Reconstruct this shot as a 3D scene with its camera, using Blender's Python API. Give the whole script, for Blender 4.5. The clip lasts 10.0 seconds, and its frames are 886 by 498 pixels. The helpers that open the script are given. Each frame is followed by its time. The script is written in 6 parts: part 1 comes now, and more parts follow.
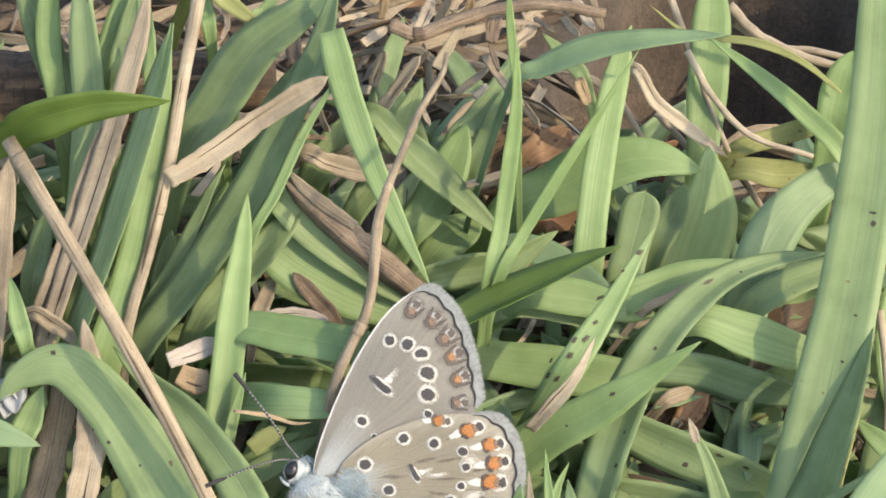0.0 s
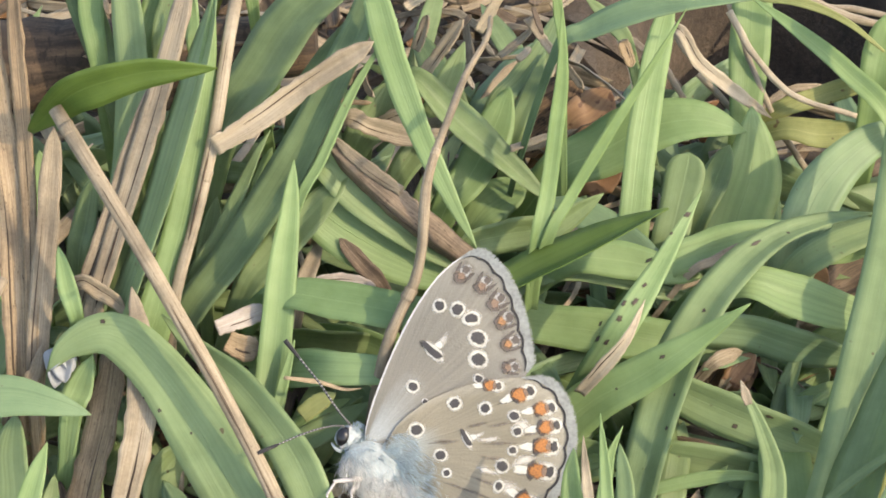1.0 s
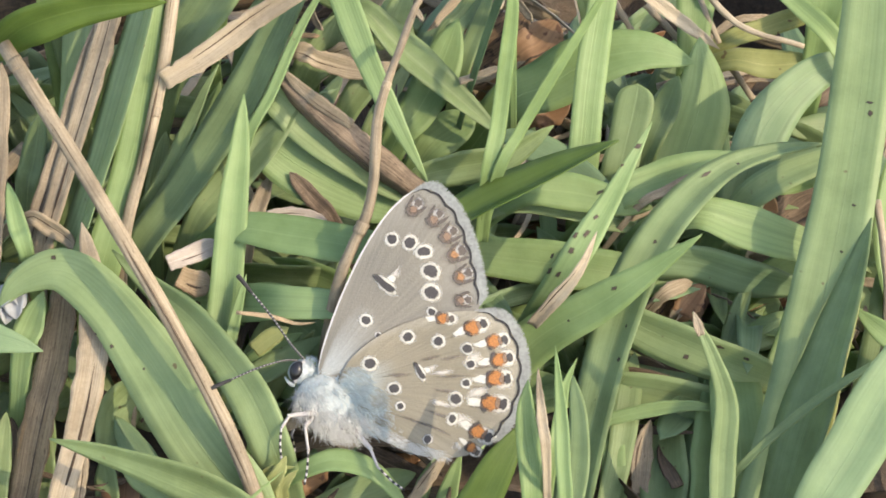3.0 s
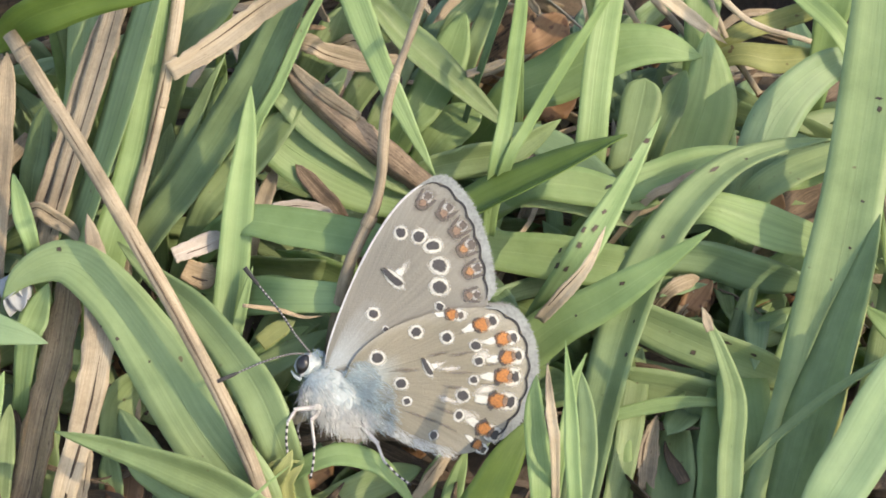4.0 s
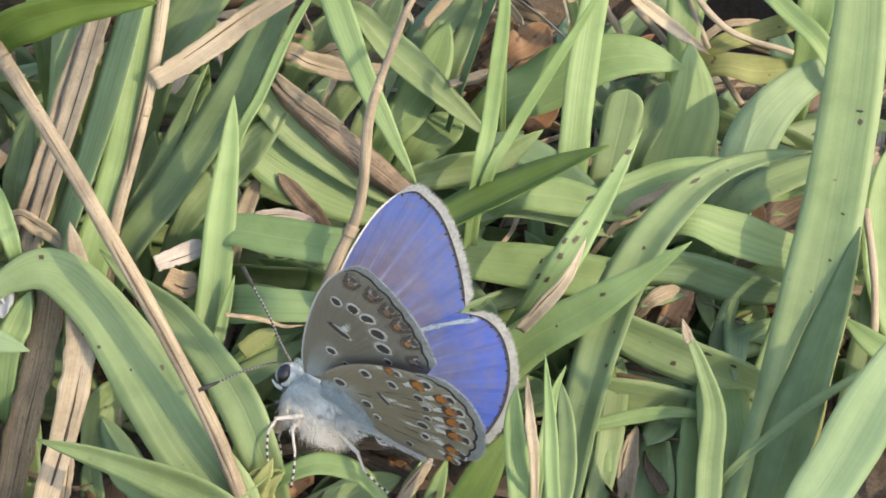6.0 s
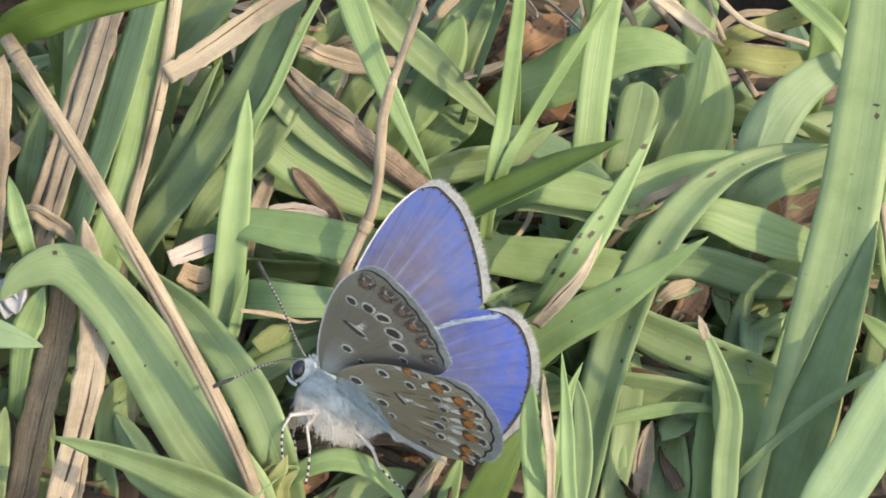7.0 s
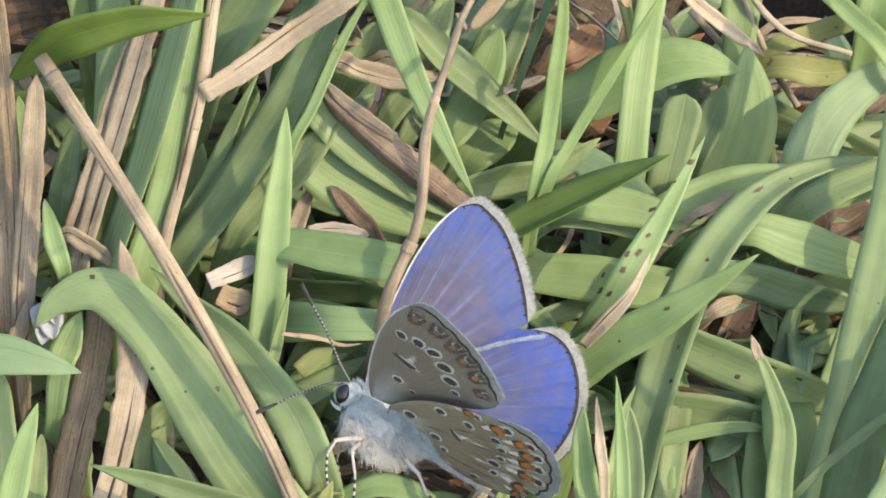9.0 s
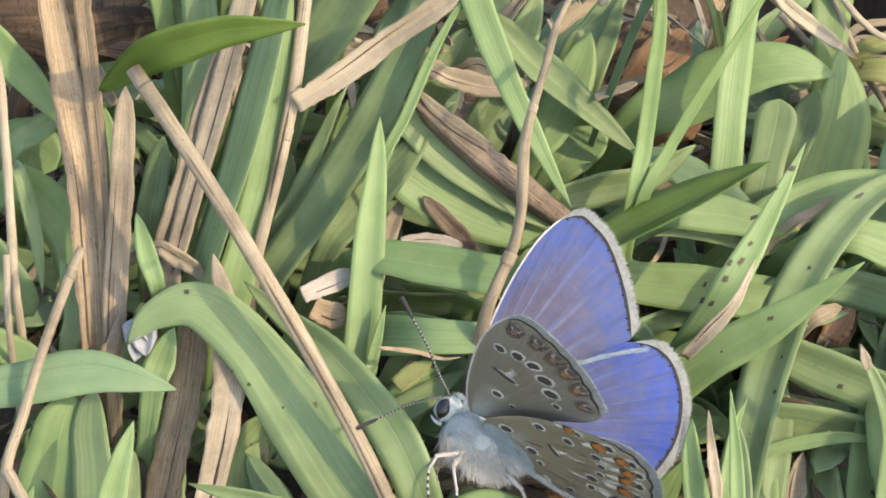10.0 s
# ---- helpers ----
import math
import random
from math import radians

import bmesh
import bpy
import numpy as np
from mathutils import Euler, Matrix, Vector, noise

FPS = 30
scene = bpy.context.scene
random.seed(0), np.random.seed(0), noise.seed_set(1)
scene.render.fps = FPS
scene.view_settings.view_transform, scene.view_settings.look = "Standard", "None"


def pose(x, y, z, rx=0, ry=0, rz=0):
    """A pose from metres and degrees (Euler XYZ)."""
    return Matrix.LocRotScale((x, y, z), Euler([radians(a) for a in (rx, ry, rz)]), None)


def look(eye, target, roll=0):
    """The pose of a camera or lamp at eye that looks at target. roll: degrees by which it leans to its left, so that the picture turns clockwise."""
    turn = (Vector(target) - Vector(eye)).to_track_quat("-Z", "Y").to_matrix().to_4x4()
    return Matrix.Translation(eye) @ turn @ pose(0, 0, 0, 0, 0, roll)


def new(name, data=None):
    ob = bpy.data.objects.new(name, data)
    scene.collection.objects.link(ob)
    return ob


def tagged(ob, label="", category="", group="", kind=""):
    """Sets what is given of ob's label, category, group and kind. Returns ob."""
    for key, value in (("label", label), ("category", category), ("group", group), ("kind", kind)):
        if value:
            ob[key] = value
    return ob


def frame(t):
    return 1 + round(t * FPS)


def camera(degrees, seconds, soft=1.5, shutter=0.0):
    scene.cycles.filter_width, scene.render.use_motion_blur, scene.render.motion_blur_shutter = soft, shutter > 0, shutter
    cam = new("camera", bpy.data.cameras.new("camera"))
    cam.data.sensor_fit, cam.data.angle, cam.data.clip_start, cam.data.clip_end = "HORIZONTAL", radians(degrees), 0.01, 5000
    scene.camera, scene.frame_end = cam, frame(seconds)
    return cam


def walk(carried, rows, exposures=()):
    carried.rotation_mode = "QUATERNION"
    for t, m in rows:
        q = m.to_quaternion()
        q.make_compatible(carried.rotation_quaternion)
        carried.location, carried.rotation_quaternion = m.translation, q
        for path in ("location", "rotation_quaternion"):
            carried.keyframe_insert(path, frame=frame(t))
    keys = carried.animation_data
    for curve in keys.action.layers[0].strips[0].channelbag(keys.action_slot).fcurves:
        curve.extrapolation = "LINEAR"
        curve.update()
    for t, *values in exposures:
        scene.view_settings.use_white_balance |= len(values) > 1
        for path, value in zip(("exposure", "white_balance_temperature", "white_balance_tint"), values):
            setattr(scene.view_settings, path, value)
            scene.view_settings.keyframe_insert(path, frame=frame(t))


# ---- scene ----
LENS = 20.0
cam = camera(LENS, 10.0, soft=1.7)
walk(cam, [
    (0, pose(0.00354, -0.13190, 0.14451, 46.937, 0.117, 1.680)),
    (0.5, pose(0.00243, -0.13065, 0.14438, 46.050, 0.295, 1.443)),
    (1, pose(0.00029, -0.13134, 0.14488, 45.909, 0.615, 1.316)),
    (1.5, pose(0.00048, -0.13134, 0.14568, 45.534, 0.323, 0.671)),
    (2, pose(0.00047, -0.13112, 0.14530, 45.567, 0.137, 0.324)),
    (2.5, pose(0.00000, -0.13100, 0.14500, 45.000, -0.000, -0.000)),
    (2.7, pose(-0.00041, -0.13118, 0.14507, 44.665, -0.082, -0.132)),
    (3.8, pose(-0.00356, -0.13088, 0.14439, 44.116, -0.648, -0.090)),
    (4, pose(-0.00322, -0.13047, 0.14442, 44.141, -0.763, -0.186)),
    (4.5, pose(-0.00293, -0.13022, 0.14429, 44.079, -0.942, -0.188)),
    (5, pose(-0.00191, -0.12893, 0.14584, 44.865, -1.357, -0.329)),
    (5.5, pose(-0.00322, -0.13006, 0.14479, 44.249, -1.050, 0.080)),
    (5.7, pose(-0.00233, -0.13005, 0.14519, 44.212, -1.203, -0.138)),
    (6.8, pose(-0.00450, -0.12892, 0.14608, 43.204, -1.140, -0.025)),
    (7, pose(-0.00355, -0.12833, 0.14626, 43.363, -1.127, -0.066)),
    (7.5, pose(-0.00424, -0.12930, 0.14481, 43.499, -1.092, -0.256)),
    (8, pose(-0.00478, -0.12798, 0.14523, 42.953, -0.897, -0.202)),
    (8.5, pose(-0.00605, -0.12655, 0.14450, 42.915, -0.804, -0.384)),
    (9, pose(-0.00760, -0.12426, 0.14510, 43.120, -0.975, -0.677)),
    (9.5, pose(-0.01457, -0.12422, 0.14307, 42.862, -0.153, -0.498)),
    (10, pose(-0.01416, -0.12146, 0.14318, 43.142, -0.543, -1.041)),
], exposures=[(0.0, 2.24, 8000, 12), (4.0, 2.26, 8000, 12), (7.0, 2.33, 8000, 12), (10.0, 2.32, 8000, 12)])

# ---- light ----
SUN_FROM = Vector((0.692, -0.343, 0.636)).normalized()
world = bpy.data.worlds.new("sky")
scene.world = world
world.use_nodes = True
wn = world.node_tree
sky = wn.nodes.new("ShaderNodeTexSky")
sky.sky_type = "NISHITA"
sky.sun_disc = False
sky.sun_elevation = math.asin(SUN_FROM.z)
sky.sun_rotation = math.atan2(SUN_FROM.x, SUN_FROM.y)
wn.nodes["Background"].inputs["Strength"].default_value = 0.135
wn.links.new(sky.outputs["Color"], wn.nodes["Background"].inputs["Color"])
sun_data = bpy.data.lights.new("sun", "SUN")
sun_data.energy = 0.98
sun_data.angle = radians(0.55)
sun_data.color = (1.0, 0.932, 0.805)
sun = new("sun", sun_data)
sun.matrix_world = look(SUN_FROM, (0, 0, 0))
MM = 0.001
SLOPE = math.sqrt(0.5)
LIFT = 14.0


def at(u, v, d):
    """Millimetres on the slanted sheet of the sward: u across, v up the slope, d out of it. Returns metres."""
    return Vector((u, (v - d) * SLOPE, (v + d) * SLOPE + LIFT)) * MM


# ---- materials ----
def nodes_of(name):
    m = bpy.data.materials.new(name)
    m.use_nodes = True
    t = m.node_tree
    t.nodes.clear()
    out = t.nodes.new("ShaderNodeOutputMaterial")

    def add(kind, **inputs):
        n = t.nodes.new(kind)
        for k, v in inputs.items():
            k = k.replace("_", " ")
            if isinstance(v, bpy.types.NodeSocket):
                t.links.new(v, n.inputs[k])
            else:
                n.inputs[k].default_value = v
        return n
    return m, t, out, add


def math_node(t, op, a, b=0.0):
    n = t.nodes.new("ShaderNodeMath")
    n.operation = op
    for i, v in enumerate((a, b)):
        if isinstance(v, bpy.types.NodeSocket):
            t.links.new(v, n.inputs[i])
        else:
            n.inputs[i].default_value = v
    return n.outputs[0]


def ramp(t, fac, stops):
    n = t.nodes.new("ShaderNodeValToRGB")
    t.links.new(fac, n.inputs[0])
    e = n.color_ramp.elements
    while len(e) < len(stops):
        e.new(0.5)
    for el, (p, c) in zip(e, stops):
        el.position = p
        el.color = (*c, 1) if len(c) == 3 else c
    return n.outputs[0]


def mixed(t, fac, a, b, blend="MIX"):
    n = t.nodes.new("ShaderNodeMix")
    n.data_type = "RGBA"
    n.blend_type = blend
    for s, v in ((n.inputs[0], fac), (n.inputs[6], a), (n.inputs[7], b)):
        if isinstance(v, bpy.types.NodeSocket):
            t.links.new(v, s)
        else:
            s.default_value = v if not isinstance(v, tuple) or len(v) == 4 else (*v, 1)
    return n.outputs[2]


def leaf_material(name, low, mid, high, through_part=0.35, rough=0.5, ribs=26, fleck=(0.10, 0.05, 0.03), flecks=0.76, along=1.0, grain=0.30, dry=False):
    """Grass tissue: fine ribs along the blade, a pale midrib, blotches, small rust flecks, light that shines through."""
    m, t, out, add = nodes_of(name)
    uv = add("ShaderNodeTexCoord").outputs["UV"]
    ob = t.nodes.new("ShaderNodeObjectInfo").outputs["Random"]
    geo = t.nodes.new("ShaderNodeTexCoord").outputs["Object"]
    sep = add("ShaderNodeSeparateXYZ", Vector=uv)
    x = sep.outputs[0]
    stretch = add("ShaderNodeMapping", Vector=uv)
    stretch.inputs["Scale"].default_value = (ribs, 1.1 * along if dry else 0.22, 1)
    t.links.new(add("ShaderNodeCombineXYZ", X=math_node(t, "MULTIPLY", ob, 7.0), Y=math_node(t, "MULTIPLY", ob, 31.0)).outputs[0], stretch.inputs["Location"])
    rib = add("ShaderNodeTexNoise", Vector=stretch.outputs[0], Scale=1.0, Detail=3.0, Roughness=0.65)
    blot = add("ShaderNodeTexNoise", Vector=geo, Scale=260.0, Detail=4.0, Roughness=0.55)
    fine = add("ShaderNodeTexNoise", Vector=geo, Scale=5200.0, Detail=3.0)
    tone = math_node(t, "ADD", math_node(t, "MULTIPLY", rib.outputs[0], grain), math_node(t, "MULTIPLY", blot.outputs[0], 0.86 - grain))
    tone = math_node(t, "ADD", tone, math_node(t, "MULTIPLY", math_node(t, "SUBTRACT", ob, 0.5), 0.26))
    tone = math_node(t, "ADD", tone, math_node(t, "MULTIPLY", math_node(t, "SUBTRACT", fine.outputs[0], 0.5), 0.15 if dry else 0.07))
    col = ramp(t, tone, ((0.25, low), (0.45, mid), (0.70, high)))
    # midrib
    mid_d = math_node(t, "ABSOLUTE", math_node(t, "SUBTRACT", x, 0.5))
    rib_mask = ramp(t, mid_d, ((0.0, (1, 1, 1)), (0.035, (0, 0, 0))))
    col = mixed(t, math_node(t, "MULTIPLY", rib_mask, 0.16 if dry else 0.10), col, tuple(min(1, c * 1.5 + 0.03) for c in high))
    if not dry:
        # a few long grooves from base to tip
        groove = add("ShaderNodeMapping", Vector=uv)
        groove.inputs["Scale"].default_value = (9, 0.10, 1)
        t.links.new(add("ShaderNodeCombineXYZ", X=math_node(t, "MULTIPLY", ob, 53.0), Y=math_node(t, "MULTIPLY", ob, 17.0)).outputs[0], groove.inputs["Location"])
        band = add("ShaderNodeTexNoise", Vector=groove.outputs[0], Scale=1.0, Detail=2.0, Roughness=0.5)
        col = mixed(t, ramp(t, band.outputs[0], ((0.50, (0, 0, 0)), (0.68, (0.27, 0.27, 0.27)))), col, mixed(t, ob, tuple(mid), tuple(0.62 * v for v in low)))
    if dry:
        # short dark dashes that follow the fibres
        dash = add("ShaderNodeMapping", Vector=uv)
        dash.inputs["Scale"].default_value = (13, 5.5, 1)
        spots = add("ShaderNodeTexNoise", Vector=dash.outputs[0], Scale=1.0, Detail=4.0, Roughness=0.6)
        # grey-brown weather stains
        stain = add("ShaderNodeTexNoise", Vector=geo, Scale=170.0, Detail=6.0, Roughness=0.68)
        col = mixed(t, ramp(t, stain.outputs[0], ((0.47, (0, 0, 0)), (0.66, (0.62, 0.62, 0.62)))), col, tuple(0.55 * v + 0.012 for v in low))
    else:
        spots = add("ShaderNodeTexNoise", Vector=geo, Scale=1150.0, Detail=1.5, Roughness=0.4)
    mask = ramp(t, spots.outputs[0], ((flecks, (0, 0, 0)), (flecks + 0.05, (1, 1, 1))))
    col = mixed(t, math_node(t, "MULTIPLY", mask, 0.75), col, fleck)
    bump = add("ShaderNodeBump", Strength=0.5 if dry else 0.25, Distance=0.00012, Height=math_node(t, "ADD", rib.outputs[0] if dry else math_node(t, "SUBTRACT", math_node(t, "MULTIPLY", rib.outputs[0], 0.6), math_node(t, "MULTIPLY", band.outputs[0], 1.6)), math_node(t, "MULTIPLY", fine.outputs[0], 0.3)))
    p = add("ShaderNodeBsdfPrincipled", Base_Color=col, Roughness=rough, Normal=bump.outputs[0])
    p.inputs["Specular IOR Level"].default_value = 0.30
    tr = add("ShaderNodeBsdfTranslucent", Color=mixed(t, 1.0, col, (1.25, 1.25, 0.7, 1), "MULTIPLY"), Normal=bump.outputs[0])
    mx = add("ShaderNodeMixShader", Fac=through_part)
    t.links.new(p.outputs[0], mx.inputs[1])
    t.links.new(tr.outputs[0], mx.inputs[2])
    t.links.new(mx.outputs[0], out.inputs[0])
    return m


GREEN = leaf_material("grass_green", (0.118, 0.166, 0.071), (0.188, 0.255, 0.114), (0.250, 0.325, 0.156), 0.31, grain=0.20)
FRESH = leaf_material("grass_fresh", (0.148, 0.226, 0.085), (0.204, 0.294, 0.122), (0.256, 0.346, 0.160), 0.36, 0.48, 22, flecks=0.80, grain=0.20)
BLUE = leaf_material("grass_glaucous", (0.096, 0.152, 0.078), (0.148, 0.222, 0.114), (0.200, 0.284, 0.148), 0.26, 0.50, 30, flecks=0.76, grain=0.22)
YELLOW = leaf_material("grass_yellowing", (0.17, 0.19, 0.065), (0.28, 0.295, 0.115), (0.39, 0.385, 0.18), 0.35, 0.5, 20, flecks=0.70)
STRAW = leaf_material("dry_straw", (0.20, 0.155, 0.102), (0.335, 0.272, 0.190), (0.46, 0.390, 0.290), 0.18, 0.62, 24, (0.14, 0.095, 0.058), 0.68, 0.8, grain=0.50, dry=True)
BLEACHED = leaf_material("bleached_straw", (0.34, 0.285, 0.235), (0.49, 0.425, 0.36), (0.62, 0.555, 0.485), 0.18, 0.62, 24, (0.26, 0.20, 0.15), 0.72, 0.8, grain=0.40, dry=True)
BROWN = leaf_material("dry_brown", (0.055, 0.038, 0.025), (0.135, 0.095, 0.062), (0.30, 0.22, 0.15), 0.10, 0.7, 22, (0.05, 0.03, 0.02), 0.60, 1.4, grain=0.60, dry=True)
TAN = leaf_material("dry_tan", (0.155, 0.118, 0.076), (0.28, 0.222, 0.150), (0.41, 0.337, 0.238), 0.12, 0.65, 20, (0.08, 0.052, 0.03), 0.64, 0.9, grain=0.60, dry=True)
AMBER = leaf_material("dry_amber", (0.135, 0.090, 0.050), (0.29, 0.205, 0.120), (0.45, 0.340, 0.215), 0.15, 0.6, 20, (0.07, 0.042, 0.022), 0.61, 0.9, grain=0.62, dry=True)
DARK_CRACK = leaf_material("dark_crack", (0.03, 0.02, 0.013), (0.06, 0.04, 0.026), (0.11, 0.075, 0.05), 0.05, 0.8, 10)
# Darker, yellower copy of FRESH: the look of backlit grass put into the colour.
VIVID = leaf_material("grass_vivid", (0.085, 0.140, 0.034), (0.125, 0.195, 0.048), (0.165, 0.245, 0.070), 0.50, 0.45, 18, flecks=0.82, grain=0.18)
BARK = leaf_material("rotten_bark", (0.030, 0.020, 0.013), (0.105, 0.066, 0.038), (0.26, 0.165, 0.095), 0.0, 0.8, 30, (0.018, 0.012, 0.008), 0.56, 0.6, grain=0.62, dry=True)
RUST = leaf_material("dead_leaf", (0.12, 0.064, 0.034), (0.235, 0.130, 0.068), (0.38, 0.235, 0.130), 0.25, 0.55, 10, (0.09, 0.04, 0.025), 0.62, 2.0)


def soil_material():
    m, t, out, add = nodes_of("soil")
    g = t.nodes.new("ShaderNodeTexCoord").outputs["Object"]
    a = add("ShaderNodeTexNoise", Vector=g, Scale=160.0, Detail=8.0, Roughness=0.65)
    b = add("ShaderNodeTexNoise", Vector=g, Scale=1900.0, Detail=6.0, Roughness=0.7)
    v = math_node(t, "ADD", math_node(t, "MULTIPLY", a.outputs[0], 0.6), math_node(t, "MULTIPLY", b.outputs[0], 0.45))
    # Colour lowered over all the soil to stand in for shade in hollows.
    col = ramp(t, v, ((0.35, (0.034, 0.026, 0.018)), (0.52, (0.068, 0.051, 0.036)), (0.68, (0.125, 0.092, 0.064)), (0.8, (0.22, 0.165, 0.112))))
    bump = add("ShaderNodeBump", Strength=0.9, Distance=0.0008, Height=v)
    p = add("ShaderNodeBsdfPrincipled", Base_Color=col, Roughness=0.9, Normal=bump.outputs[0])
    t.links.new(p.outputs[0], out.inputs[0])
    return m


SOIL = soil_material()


def patch_material(name, colour, strength=1.0, soft=0.35, vary=0.25, scale=5000.0, rough=0.65):
    """A patch whose rim thins out into what lies under it: across it runs from 0 in the middle to 1 at the rim."""
    m, t, out, add = nodes_of(name)
    uv = add("ShaderNodeTexCoord").outputs["UV"]
    g = t.nodes.new("ShaderNodeTexCoord").outputs["Object"]
    r = add("ShaderNodeSeparateXYZ", Vector=uv).outputs[1]
    a = add("ShaderNodeTexNoise", Vector=g, Scale=scale, Detail=3.0)
    v = math_node(t, "ADD", r, math_node(t, "MULTIPLY", math_node(t, "SUBTRACT", a.outputs[0], 0.5), 0.55))
    cover = math_node(t, "MULTIPLY", ramp(t, v, ((1.0 - soft, (1, 1, 1)), (1.0, (0, 0, 0)))), strength)
    col = ramp(t, a.outputs[0], ((0.3, tuple(c * (1 - vary) for c in colour)), (0.7, tuple(min(1, c * (1 + vary)) for c in colour))))
    p = add("ShaderNodeBsdfPrincipled", Base_Color=col, Roughness=rough)
    clear = t.nodes.new("ShaderNodeBsdfTransparent")
    mx = add("ShaderNodeMixShader", Fac=cover)
    t.links.new(clear.outputs[0], mx.inputs[1])
    t.links.new(p.outputs[0], mx.inputs[2])
    t.links.new(mx.outputs[0], out.inputs[0])
    return m


RUST_SPOT = patch_material("rust_spot", (0.040, 0.024, 0.012), 0.97, 0.45, 0.3, 3500.0)


def plain(name, colour, rough=0.6, vary=0.25, scale=3000.0, through_part=0.0, metal=0.0):
    """A small-scale surface with two scales of mottling."""
    m, t, out, add = nodes_of(name)
    g = t.nodes.new("ShaderNodeTexCoord").outputs["Object"]
    a = add("ShaderNodeTexNoise", Vector=g, Scale=scale, Detail=4.0)
    b = add("ShaderNodeTexNoise", Vector=g, Scale=scale * 0.2, Detail=2.0)
    v = math_node(t, "ADD", math_node(t, "MULTIPLY", a.outputs[0], 0.6), math_node(t, "MULTIPLY", b.outputs[0], 0.4))
    col = ramp(t, v, ((0.3, tuple(c * (1 - vary) for c in colour)), (0.7, tuple(min(1, c * (1 + vary)) for c in colour))))
    bump = add("ShaderNodeBump", Strength=0.35, Distance=0.00005, Height=a.outputs[0])
    p = add("ShaderNodeBsdfPrincipled", Base_Color=col, Roughness=rough, Normal=bump.outputs[0], Metallic=metal)
    if through_part:
        tr = add("ShaderNodeBsdfTranslucent", Color=col)
        mx = add("ShaderNodeMixShader", Fac=through_part)
        t.links.new(p.outputs[0], mx.inputs[1])
        t.links.new(tr.outputs[0], mx.inputs[2])
        t.links.new(mx.outputs[0], out.inputs[0])
    else:
        t.links.new(p.outputs[0], out.inputs[0])
    return m


# ---- builders ----
def part(name, bm, material, parent=None, label=""):
    me = bpy.data.meshes.new(name)
    bm.to_mesh(me)
    bm.free()
    for mat in material if isinstance(material, (list, tuple)) else (material,):
        me.materials.append(mat)
    ob = new(name, me)
    if parent:
        ob.parent = parent
    return tagged(ob, label)


def curve_points(pts, n):
    """n + 1 points spaced evenly in parameter on a smooth curve through pts, with the share of its length."""
    P = [Vector(p) for p in pts]
    P = [2 * P[0] - P[1]] + P + [2 * P[-1] - P[-2]]
    out = []
    segs = len(pts) - 1
    for i in range(n + 1):
        s = i / n * segs
        k = min(int(s), segs - 1)
        f = s - k
        a, b, c, d = P[k:k + 4]
        out.append(0.5 * ((2 * b) + (c - a) * f + (2 * a - 5 * b + 4 * c - d) * f * f + (3 * b - a - 3 * c + d) * f ** 3))
    L = [0.0]
    for a, b in zip(out, out[1:]):
        L.append(L[-1] + (b - a).length)
    return out, [x / L[-1] for x in L], L[-1]


